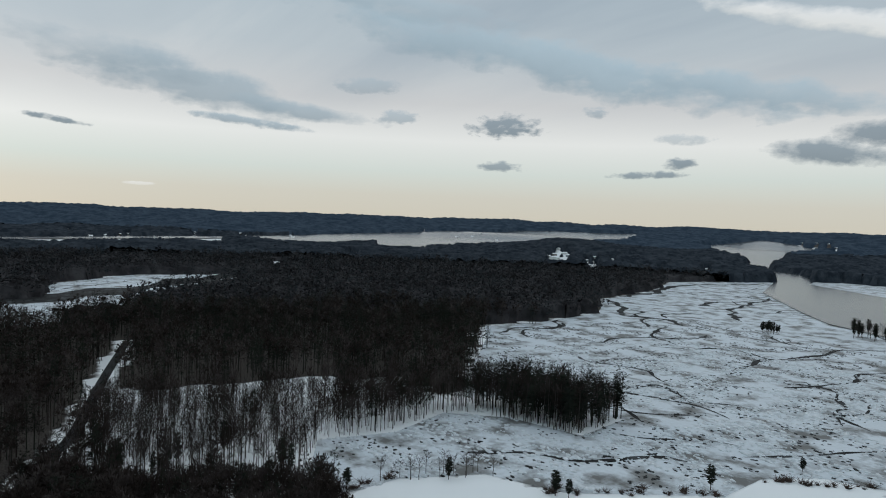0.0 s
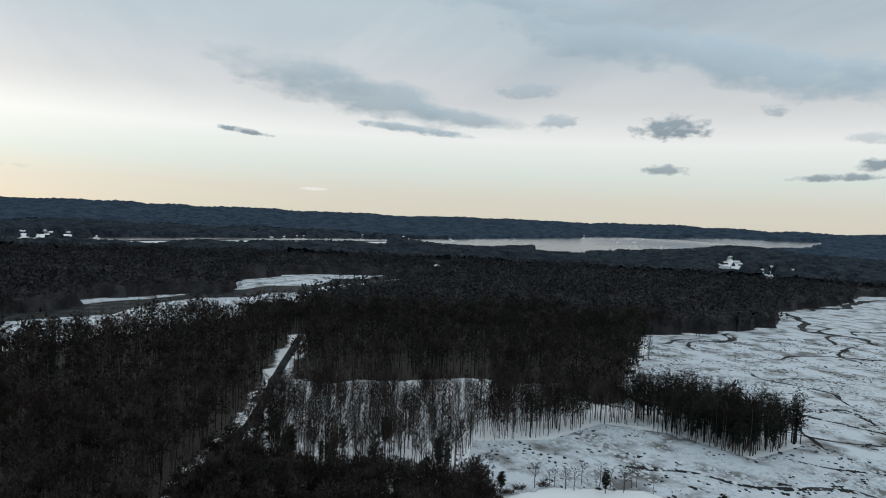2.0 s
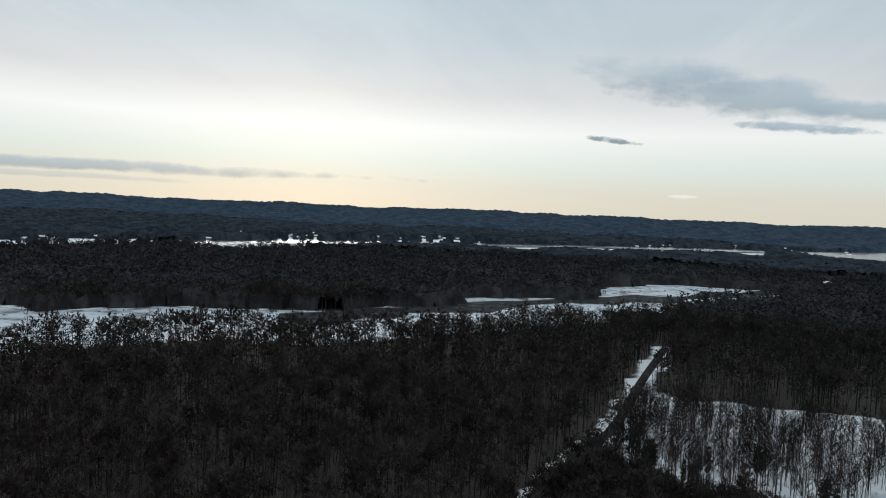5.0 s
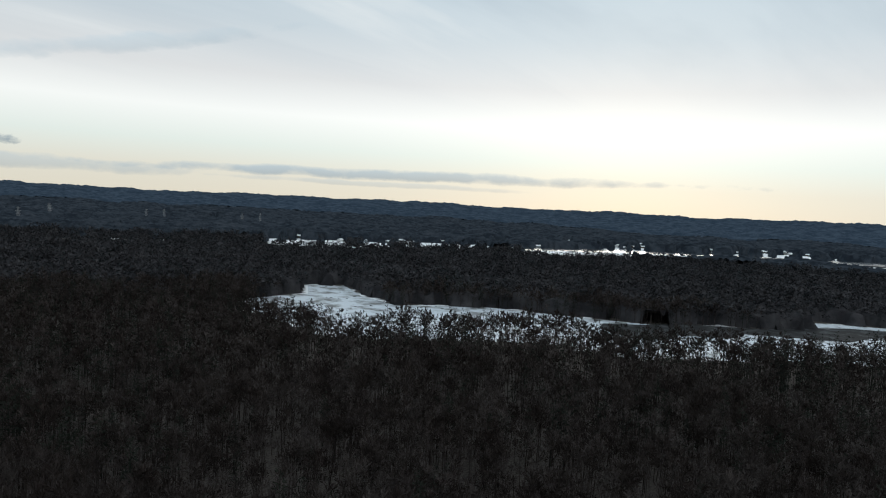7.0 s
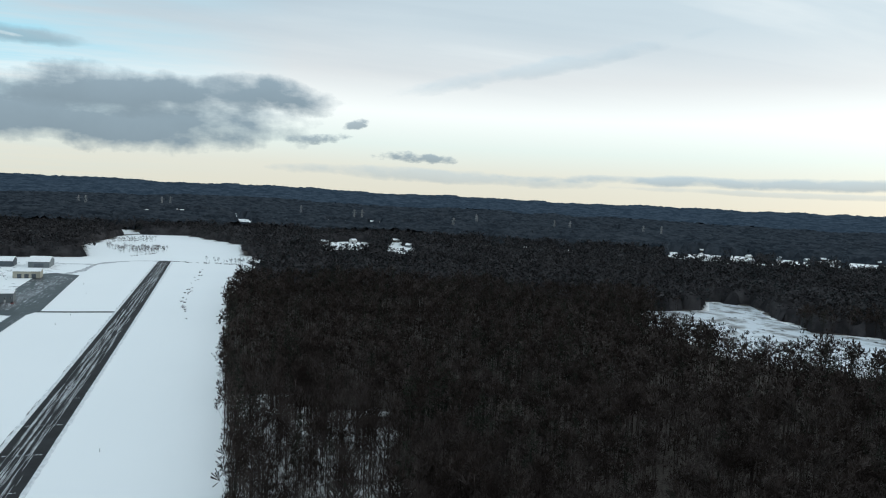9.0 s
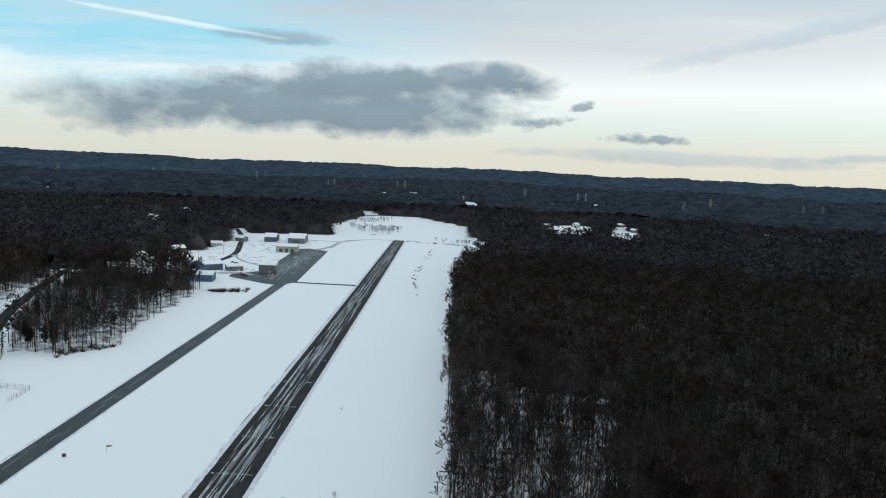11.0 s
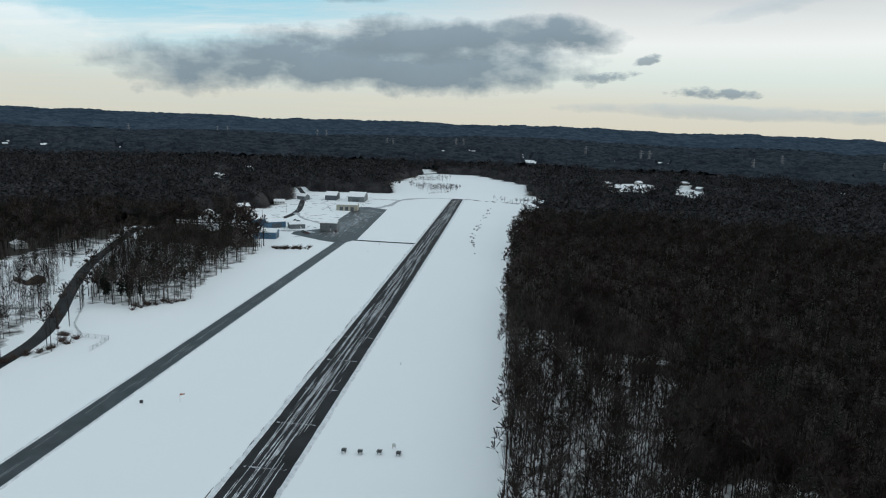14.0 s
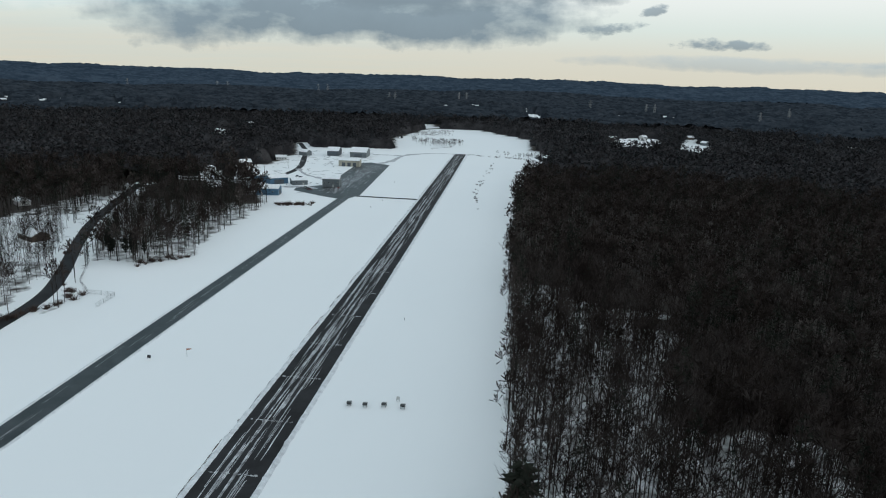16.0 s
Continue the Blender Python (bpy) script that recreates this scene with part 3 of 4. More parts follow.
def conifer_share(X, Y):
    p = patchy(X, Y, 320, 4)
    r = np.hypot(X, Y)
    far = np.clip((r - 300) / 500, 0, 0.2)
    east = np.clip((X - 200) / 300, 0, 0.3) * np.clip((120 - Y) / 200, 0, 1)
    return np.clip(0.01 + 0.22 * p ** 2 + far * 0.8 + east, 0, 0.7)


BARES = [bare_tree(s) for s in range(5)]
PINES = [pine_tree(s, 17, 11, 5, 3.3) for s in range(20, 24)]


def fans(root, tip, width, rs):
    """Sprays of twigs, narrow at the limb and spread at the outer end."""
    return blades(tip, root, width, rs)


def crown_tree(seed, clumps=6, sprays=8, rad=3.9, width=0.3, reach=1.9, stem=True):
    """A leafless spreading tree: limbs from a slender trunk, each ending in a rounded clump of fine twigs."""
    rs = np.random.RandomState(seed)
    a = np.arange(clumps) * 2.4 + rs.uniform(-0.4, 0.4, clumps)
    u = np.sqrt((np.arange(clumps) + rs.uniform(0.2, 0.8, clumps)) / clumps)
    lob = rad * 0.74 * (1 + 0.22 * np.sin(2 * a + seed))
    c = np.stack([np.cos(a) * u * lob, np.sin(a) * u * lob, 18.0 - 5.2 * u ** 2 + rs.normal(size=clumps) * 0.5], 1)
    d = rs.normal(size=(clumps, sprays, 3)) + (np.stack([np.cos(a) * u, np.sin(a) * u, 0.9 + 0 * a], 1) * 0.9)[:, None]
    d /= np.linalg.norm(d, axis=2, keepdims=True)
    tip = c[:, None] + d * reach * rs.uniform(0.6, 1.25, (clumps, sprays, 1))
    root = np.broadcast_to(c[:, None] - np.array([0, 0, 0.5]), tip.shape)
    pieces = [fans(root.reshape(-1, 3), tip.reshape(-1, 3), width, rs)]
    if stem:
        fork = np.stack([c[:, 0] * 0.12, c[:, 1] * 0.12, 7.5 + 4 * (1 - u)], 1)
        pieces.append(blades(fork, c, 0.055, rs))
        pieces.append(tube([(0, 0, 0), (rs.normal() * 0.3, rs.normal() * 0.3, 9), (rs.normal() * 0.5, rs.normal() * 0.5, 16)], [0.2, 0.14, 0.04], 3) if sprays > 9 else tube([(0, 0, 0), (0.2, 0, 12)], [0.2, 0.1], 3))
    return join(pieces)


def bough_tree(seed, tiers=5, boughs=4, sprays=4, rad=3.1, width=0.35, stem=True):
    """A broad ragged pine: uneven tiers of boughs, each a flat clump of needles, under a blunt top."""
    rs = np.random.RandomState(seed)
    B, T = [], []
    for i in range(tiers):
        f = i / (tiers - 1)
        n = max(2, int(round(boughs * (1.1 - 0.6 * f))))
        for b in range(n):
            a = (b + rs.uniform(-0.3, 0.3)) * 2 * math.pi / n + i
            ln = rad * (1 - 0.78 * f ** 1.6) * rs.uniform(0.55, 1.1)
            c = np.array([math.cos(a) * ln * 0.62, math.sin(a) * ln * 0.62, 7.5 + 11.6 * f + rs.normal() * 0.5])
            d = rs.normal(size=(sprays, 3)) * np.array([1, 1, 0.55]) + np.array([math.cos(a), math.sin(a), 0.35])
            d /= np.linalg.norm(d, axis=1)[:, None]
            B.append(np.broadcast_to(c, d.shape))
            T.append(c + d * (0.7 + 0.4 * ln) * rs.uniform(0.6, 1.15, (sprays, 1)))
    pieces = [fans(np.concatenate(B), np.concatenate(T), width, rs)]
    if stem:
        pieces.append(tube([(0, 0, 0), (0.1, 0, 8), (0, 0.1, 18.5)], [0.26, 0.18, 0.05], 3))
    return join(pieces)


MID_BARE = [crown_tree(s, 6, 8, 4.0, 0.33, 1.9) for s in range(40, 50)]
NEAR_BARE = [crown_tree(s, 11, 11, 3.9, 0.16, 1.85) for s in range(140, 150)]
NEAR_PINE = [bough_tree(s, 7, 5, 6, 3.0, 0.17) for s in range(160, 166)]
MID_PINE = [bough_tree(s, 6, 4, 4, 3.1, 0.24) for s in range(60, 66)]
FAR_BARE = [crown_tree(s, 4, 3, 4.0, 0.75, 2.9, False) for s in range(80, 88)]
FAR_PINE = [bough_tree(s, 3, 3, 2, 3.4, 0.9, False) for s in range(90, 96)]


def plant(X, Y, bare, pine, name_b, name_p, size=(0.85, 1.2), wide=1.0, far=False):
    z = ground_z(X, Y)
    P = np.stack([X, Y, z - 0.1], 1)
    con = rnd.uniform(size=len(X)) < conifer_share(X, Y)
    s = rnd.uniform(*size, len(X)) * np.where(inside(FRONT, X, Y), 0.8, 1.0) * (0.85 + 0.3 * patchy(X, Y, 140, 6))
    S = np.stack([s * wide, s * wide, s * rnd.uniform(0.85, 1.15, len(X))], 1)
    if (~con).any():
        scatter(name_b, bare, P[~con], S[~con], HAZY_TWIG if far else TWIG, "leafless grey-brown winter woodland")
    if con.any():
        scatter(name_p, pine, P[con], S[con] * np.array([1, 1, 1.08]), HAZY_NEEDLE if far else NEEDLE, "dark evergreen conifers among the bare woods")


FRONT = [(140, -78), (230, -90), (238, -55), (246, -20), (300, 0), (240, 14), (140, 20)]
STANDS = ([(5, 60), (5, 330), (40, 335), (64, 262), (100, 180), (122, 100), (110, 60)],
          [(-218, 332), (-190, 325), (-170, 348), (-182, 385), (-184, 442), (-192, 508), (-215, 530), (-262, 520), (-262, 440), (-235, 370)],
          [(-210, 240), (-215, 290), (-245, 345), (-290, 430), (-330, 430), (-300, 330), (-250, 230)],
          [(100, -85), (150, -78), (236, -94), (285, -112), (282, -150), (245, -230), (130, -340), (40, -400), (60, -260)])
# woods round the camera: out to 700 m as trees, then ever simpler
x, y = jitter_grid(20, 700, -46, 162, 5.8)
k = ~open_land(x, y)
for i, poly in enumerate(STANDS):
    # the edge of the airfield's wood thickens inwards
    k &= ~inside(poly, x, y) | ((i == 0) & (rnd.uniform(size=len(x)) < 0.04 + 0.7 * np.clip((x - 45) / 60 + np.clip(y - 220, 0, 200) / 150, 0, 1)))
xf, yf = rnd.uniform(150, 300, 2000), rnd.uniform(-90, 14, 2000)
kf = inside(FRONT, xf, yf) & ~open_land(xf, yf)
x, y = np.r_[x[k], xf[kf]], np.r_[y[k], yf[kf]]
k = np.ones(len(x), bool)
k = np.hypot(x, y) < 350
plant(x[k], y[k], NEAR_BARE, NEAR_PINE, "woodland", "conifer_wood")
plant(x[~k], y[~k], MID_BARE, MID_PINE, "woodland", "conifer_wood")
x, y = jitter_grid(680, 1500, -46, 162, 8.6)
k = ~open_land(x, y)
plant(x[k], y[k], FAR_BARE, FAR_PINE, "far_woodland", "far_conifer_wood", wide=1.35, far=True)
x, y = jitter_grid(20, 1500, 162, 314, 20)
k = ~open_land(x, y)
plant(x[k], y[k], FAR_BARE, FAR_PINE, "far_woodland", "far_conifer_wood", wide=2.0, far=True)

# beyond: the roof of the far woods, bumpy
def far_canopy(name, r, a, closed, mat=None, low=12, swell=12, rough=4):
    X, Y = polar(r, a)
    rs = np.random.RandomState(3)
    X, Y = X + rs.uniform(-3, 3, X.shape), Y + rs.uniform(-5, 5, X.shape)
    bumps = low + swell * patchy(X, Y, 420, 11) + rs.uniform(-rough, rough, X.shape)
    bare = open_land(X, Y)
    if low < 12:
        # the roof stops short of the wood's edge, where single trees stand
        for ax in (0, 1):
            bare = bare | np.roll(bare, 1, ax) | np.roll(bare, -1, ax)
    Z = ground_z(X, Y) + np.where(bare, -3, bumps)
    F = grid_faces(*X.shape)
    if not closed:
        n = X.shape[1]
        F = F[np.abs(F[:, 0] % n - F[:, 3] % n) < 2]
    ob = link_mesh(name, np.stack([X, Y, Z], -1), F, mat or HAZY_FAR_WOOD, None, "dark wooded hills under the skyline")
    tagged(ob, kind="stuff", category="woods")


far_canopy("far_woods", np.geomspace(660, 1480, 118), np.arange(-47, 163.01, 0.36), False, HAZY_TWIG, 9.5, 4, 3.2)
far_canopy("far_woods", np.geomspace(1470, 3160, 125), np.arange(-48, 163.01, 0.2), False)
# the outermost ring takes the paler, bluer haze colour
far_canopy("far_woods", np.geomspace(3130, 4925, 70), np.arange(-48, 163.01, 0.2), False, HAZY_HILL_WOOD)
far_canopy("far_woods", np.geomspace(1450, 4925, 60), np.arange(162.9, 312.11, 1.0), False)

# ---------------------------------------------------------------- trees that stand near: one by one
BIRCH_BARK = material("birch_bark", (0.34, 0.31, 0.28), 0.9, (0.16, 0.14, 0.13), 1.2)
SHRUB = material("shrub_twigs", (0.05, 0.036, 0.030), 0.95, (0.085, 0.06, 0.05), 0.2, island=0.3)


def proto(name, made, bark, leaf, crown, label, category):
    trunk = link_mesh(name, *made[0], bark)
    link_mesh(crown, *made[1], leaf, trunk)
    return tagged(trunk, label, category)


BARE_PROTOS = [proto("bare_tree", b, BARK, TWIG, "crown", "tall leafless grey-brown broadleaf tree standing in snow", "tree") for b in BARES]
PINE_PROTOS = [proto("pine_tree", p, BARK, NEEDLE, "crown", "ragged dark green pine standing in snow", "tree") for p in PINES]
used = set()


def stand(protos, x, y, s, group, wide=1.0, label=""):
    """Plants one tree; the first of each kind is moved, the others are copies."""
    k = rnd.randint(len(protos))
    m = Matrix.Translation((x, y, float(ground_z(x, y)) - 0.05)) @ Matrix.Rotation(rnd.uniform(0, 6.28), 4, "Z")
    ob = protos[k]
    if ob.name in used:
        src = ob
        ob = copy_thing(src, m)
        ob.scale = (1, 1, 1)
    else:
        used.add(ob.name)
        ob.matrix_basis = m
    ob.scale = (s * wide, s * wide, s)
    return tagged(ob, label, group=group)


def fill(poly, spacing):
    xs, ys = [p[0] for p in poly], [p[1] for p in poly]
    n = int((max(xs) - min(xs)) * (max(ys) - min(ys)) / spacing ** 2)
    X, Y = rnd.uniform(min(xs), max(xs), n), rnd.uniform(min(ys), max(ys), n)
    k = inside(poly, X, Y)
    return X[k], Y[k]


STAND_BARE = [join(bare_tree(s, 13, 11, 0.06, 3, 0.19, 0.3, 0.14)) for s in range(200, 208)]


def wood(X, Y, singles, con, group, size=(0.95, 1.3)):
    """A stand of near trees: some as single things, the rest as one mesh of each kind."""
    con = rnd.uniform(size=len(X)) < con
    lower = (X > 100) & (Y > -130)
    order = np.argsort(np.hypot(X, Y) + rnd.uniform(0, 25, len(X)))
    for i in order[:singles]:
        s = rnd.uniform(*size) * (0.8 if lower[i] else 1.0)
        if con[i]:
            stand(PINE_PROTOS, X[i], Y[i], s * rnd.uniform(0.6, 1.05), group, rnd.uniform(0.9, 1.3))
        else:
            stand(BARE_PROTOS, X[i], Y[i], s, group, rnd.uniform(0.75, 1.05))
    rest = order[singles:]
    P = np.stack([X, Y, ground_z(X, Y) - 0.05], 1)[rest]
    s = rnd.uniform(*size, len(rest)) * np.where(lower[rest], 0.8, 1.0)
    S = np.stack([s * 0.9, s * 0.9, s], 1)
    q = con[rest]
    if (~q).any():
        scatter("bare_wood", STAND_BARE, P[~q], S[~q], TWIG, "leafless trees with bare trunks over snow")
    if q.any():
        scatter("pine_wood", NEAR_PINE, P[q], S[q], NEEDLE, "dark pines among bare trees over snow")


x, y = fill(GROVE, 3.6)
k = (np.hypot(x, y) < 384 + 12 * np.sin(y * 0.2)) & (np.hypot(x, y) > 262) & ((y < -130) | (rnd.uniform(size=len(x)) < 0.85))
x, y = x[k], y[k]
d_tip = np.hypot(x - 275, y + 240)
wood(x, y, 130, np.where(d_tip < 45, 0.45, 0.10), "trees of the grove by the marsh", (0.95, 1.25))
x, y = fill([(241, -224), (262, -214), (300, -208), (325, -214), (298, -244), (254, -268)], 3.7)
wood(x, y, 24, 0.3, "trees of the grove by the marsh", (1.05, 1.4))
EDGE = [(5, 60), (5, 330), (40, 335), (64, 262), (100, 180), (122, 100), (110, 60)]
x, y = fill(EDGE, 4.3)
wood(x, y, 130, np.where(x < 12, 0.08, 0.03), "trees along the edge of the airfield", (1.0, 1.3))
LEFT_WOOD = [(-218, 332), (-190, 325), (-170, 348), (-182, 385), (-184, 442), (-192, 508), (-215, 530), (-262, 520), (-262, 440), (-235, 370)]
x, y = fill(LEFT_WOOD, 4.1)
wood(x, y, 30, 0.2, "trees between the road and the airfield", (0.7, 1.0))
ROADSIDE = [(-210, 240), (-215, 290), (-245, 345), (-290, 430), (-330, 430), (-300, 330), (-250, 230)]
x, y = fill(ROADSIDE, 5.2)
k = ~one_field(x, y, -300, 408, 48, 13, 25)
x, y = x[k], y[k]
wood(x, y, 16, 0.12, "trees across the road", (0.55, 0.85))
for tx, ty, ts in ((228, -100, 0.42), (220, -139, 0.42), (224, -88, 0.42), (190, -167, 0.48), (186, -170, 0.36), (167, -225, 0.52), (163, -279, 0.33), (7, 133, 1.0), (8, 122, 0.9), (10, 112, 1.0)):
    stand(PINE_PROTOS, tx, ty, ts, "pines on the meadow's edge", 1.6, "bushy young dark pine at the edge of the snow")
for i in range(16):
    t = i / 15
    stand(BARE_PROTOS, 232 - 14 * t + rnd.uniform(-3, 3), -116 - 42 * t + rnd.uniform(-2, 2), rnd.uniform(0.4, 0.58), "small trees along the creek", 1.5, "small leafless spreading tree by the creek")
for i in range(14):
    stand(PINE_PROTOS, 416 + rnd.uniform(-10, 10), -637 + rnd.uniform(-9, 9), rnd.uniform(0.4, 0.65), "trees on the marsh islet", 1.1, "dark pine on a small marsh islet")
for i in range(26):
    stand(PINE_PROTOS if i % 2 else BARE_PROTOS, 346 + rnd.uniform(-16, 26), -705 + rnd.uniform(-40, 10), rnd.uniform(0.7, 1.0), "trees on the marsh island", 1.2, "dark tree on a wooded marsh island")
birch = proto("birch_tree", bare_tree(77, 9, 9, 0.1), BIRCH_BARK, BIRCH_BARK, "crown", "pale-barked leafless birch at the edge of the wood", "tree")
birch.matrix_basis = pose(-187, 456, 0)

x, y = fill([(-122, 985), (-80, 1000), (-70, 1050), (-110, 1090), (-160, 1080)], 5.5)
plant(x, y, MID_BARE, MID_PINE, "brush", "young_conifers", (0.2, 0.42), 1.2)
x, y = fill([(-175, 1150), (-100, 1185), (-100, 1200), (-178, 1175)], 5.0)
plant(x, y, MID_BARE, MID_PINE, "brush", "young_conifers", (0.3, 0.5), 1.0)
x, y = fill([(-20, 890), (60, 880), (70, 925), (0, 905)], 5.0)
plant(x, y, MID_BARE, MID_PINE, "brush", "young_conifers", (0.25, 0.5), 1.0)

# low shrubs on the snow
rs = np.random.RandomState(5)
n = 46
b0 = np.stack([rs.uniform(-0.5, 0.5, n), rs.uniform(-0.5, 0.5, n), np.zeros(n)], 1)
bush = link_mesh("shrub", *blades(b0, b0 + np.stack([rs.normal(size=n) * 0.8, rs.normal(size=n) * 0.8, rs.uniform(0.9, 2.2, n)], 1), 0.09, rs), SHRUB, None, "leafless reddish-brown shrub poking through the snow")
tagged(bush, category="shrub", group="shrubs")
first = True
SHRUBS = [((195, -165), (162, -228), 26), ((165, -256), (138, -288), 22), ((226, -100), (232, -118), 8), ((-190, 322), (-168, 346), 14), ((-198, 232), (-184, 268), 18),
          ((-200, 285), (-188, 268), 8), ((-22, 505), (-30, 640), 12), ((-28, 640), (-20, 830), 18), ((-60, 905), (20, 885), 34), ((-110, 965), (-85, 1000), 16), ((-160, 1190), (-120, 1210), 22),
          ((-178, 498), (-150, 508), 40)]
for (ax, ay), (bx, by), n in SHRUBS:
    for i in range(n):
        t = rs.uniform()
        px, py = ax + (bx - ax) * t + rs.normal() * 1.6, ay + (by - ay) * t + rs.normal() * 2.2
        s = rs.uniform(0.6, 1.5) * (0.55 if ay > 500 else 1.0)
        m = Matrix.Translation((px, py, float(ground_z(px, py)))) @ Matrix.Rotation(rs.uniform(0, 6.28), 4, "Z")
        ob = bush if first else copy_thing(bush, m)
        first = False
        ob.matrix_basis = m
        ob.scale = (s * 1.3, s * 1.3, s)

# ---------------------------------------------------------------- marsh: creeks and broken ice
CREEKS = [([(318, -300), (301, -318), (299, -343), (275, -336), (261, -333), (243, -350)], 3.4), ([(300, -420), (310, -444), (325, -500), (321, -559), (330, -619)], 4.0),
          ([(240, -240), (226, -250), (219, -262), (211, -275), (196, -285)], 2.2), ([(187, -271), (176, -300), (162, -345), (150, -380)], 2.4),
          ([(245, -160), (235, -176), (226, -190), (214, -205), (205, -232), (192, -245)], 4.5), ([(500, -362), (520, -400), (510, -430), (535, -470)], 5.0),
          ([(694, -690), (620, -640), (560, -575), (520, -600), (470, -590)], 9.0), ([(700, -700), (745, -830), (830, -1010), (820, -1180), (790, -1260)], 13.0),
          ([(430, -420), (445, -470), (420, -520), (430, -560)], 4.0), ([(360, -330), (372, -380), (352, -420)], 3.4), ([(480, -680), (560, -780), (640, -980)], 8.0),
          ([(600, -760), (620, -860), (590, -920)], 8.0), ([(260, -420), (250, -480), (262, -520), (250, -590)], 3.6)]
for line, w in CREEKS:
    ribbon("tidal_creek", line, w, MUD, 0.2, "dark winding creek cut into the frozen marsh", w * 1.5, 5, 0.15)
rs = np.random.RandomState(21)
made = 0
while made < 46:
    px, py = rs.uniform(150, 800), rs.uniform(-1150, -220)
    if not (inside(MARSH, px, py) and inside(MARSH, px - 30, py)):
        continue
    made += 1
    a, line = rs.uniform(0, 6.28), [(px, py)]
    for k in range(rs.randint(3, 7)):
        a += rs.normal() * 0.8
        st = (8 + 0.03 * math.hypot(px, py)) * rs.uniform(0.6, 1.4)
        q = (line[-1][0] + math.cos(a) * st, line[-1][1] + math.sin(a) * st)
        if not inside(MARSH, *q):
            break
        line.append(q)
    if len(line) > 2:
        ribbon("tidal_creek", line, rs.uniform(0.8, 1.8) + math.hypot(px, py) * 0.0025, MUD, 0.21, "thin dark creek in the frozen marsh", 4, made, 0.15)
made = 0
while made < 16:
    px, py = rs.uniform(330, 1000), rs.uniform(-150, 560)
    if not inside(BACK_MARSH, px, py):
        continue
    made += 1
    a, line = rs.uniform(0, 6.28), [(px, py)]
    for k in range(4):
        a += rs.normal() * 0.7
        q = (line[-1][0] + math.cos(a) * 22, line[-1][1] + math.sin(a) * 22)
        if inside(BACK_MARSH, *q):
            line.append(q)
    if len(line) > 2:
        ribbon("tidal_creek", line, rs.uniform(1.5, 3.5), MUD, 0.21, "thin dark creek in the frozen marsh", 4, made, 0.15)
FLOE = material("ice_floe", (0.66, 0.69, 0.72), 0.6, (0.50, 0.53, 0.56), 0.4, island=0.15)


def floes(poly, n, box, seed, mat=FLOE, grow=1.0, high=0.42, name="ice_floes", label="broken slabs of tidal ice on the marsh"):
    rs = np.random.RandomState(seed)
    X, Y = rs.uniform(box[0], box[1], n), rs.uniform(box[2], box[3], n)
    k = inside(poly, X, Y) & (patchy(X, Y, 70, seed) > 0.38)
    X, Y = X[k], Y[k]
    a = np.arange(5) * 2 * math.pi / 5
    size = grow * rs.uniform(0.4, 1.7, (len(X), 1)) * rs.uniform(0.6, 1.3, (len(X), 5))
    tilt, face = rs.normal(size=len(X)) * 0.12, rs.uniform(0, 6.28, len(X))
    px, py = np.cos(a + face[:, None]) * size, np.sin(a + face[:, None]) * size * 0.75
    top = np.stack([px + X[:, None], py + Y[:, None], high + px * tilt[:, None]], -1)
    low = np.stack([px * 1.05 + X[:, None], py * 1.05 + Y[:, None], np.full(px.shape, 0.1)], -1)
    V = np.concatenate([top, low], 1)
    f = [(0, 1, 2), (0, 2, 3), (0, 3, 4)]
    for i in range(5):
        j = (i + 1) % 5
        f += [(i, i + 5, j + 5), (i, j + 5, j)]
    F = (np.array(f)[None] + (np.arange(len(X)) * 10)[:, None, None]).reshape(-1, 3)
    tagged(link_mesh(name, V.reshape(-1, 3), F, mat, None, label), kind="stuff", category="ice")


floes(MARSH, 16000, (120, 420, -520, -90), 31)
floes(MARSH, 9000, (120, 520, -640, -90), 33, MUD, 0.8, 0.3, "mud_clods", "dark clods of frozen mud and eelgrass on the marsh")
floes(BACK_MARSH, 2600, (320, 1120, -330, 610), 35, MUD, 1.3, 0.3, "mud_clods", "dark clods of frozen mud on the back marsh")

# ---------------------------------------------------------------- airfield
SNOW_LOOSE = material("ploughed_snow", (0.70, 0.72, 0.74), 0.8, (0.5, 0.51, 0.53), 0.5, bump=0.1, bump_scale=2, island=0.2)
GRIT = material("gritty_ice", (0.56, 0.57, 0.59), 0.8, (0.20, 0.20, 0.21), 0.35, 6, island=0.35)


def streaks(name, boxes, seed, label, mat):
    """Lines of snow that the plough left, each a thin uneven slab."""
    rs = np.random.RandomState(seed)
    V, F = [], []
    for cx, y0, y1, spread, n, w0, l0 in boxes:
        for i in range(n):
            px = cx + rs.normal() * spread
            py, ln, w = rs.uniform(y0, y1), l0 * rs.uniform(0.3, 1.8), w0 * rs.uniform(0.4, 1.5)
            m = 5
            k = len(V)
            for j in range(m + 1):
                t = j / m
                ww = w * (0.25 + math.sin(math.pi * (0.08 + 0.84 * t))) * rs.uniform(0.5, 1.2)
                dx = rs.normal() * w * 0.2
                for s, zz in ((-1, 0.062), (0, 0.10), (1, 0.062)):
                    V.append((px + dx + s * ww / 2, py + ln * t, zz))
                if j:
                    b = k + 3 * (j - 1)
                    F += [(b, b + 3, b + 4, b + 1)[::-1], (b + 1, b + 4, b + 5, b + 2)[::-1]]
    return tagged(link_mesh(name, V, F, mat, None, label), kind="stuff", category="snow")


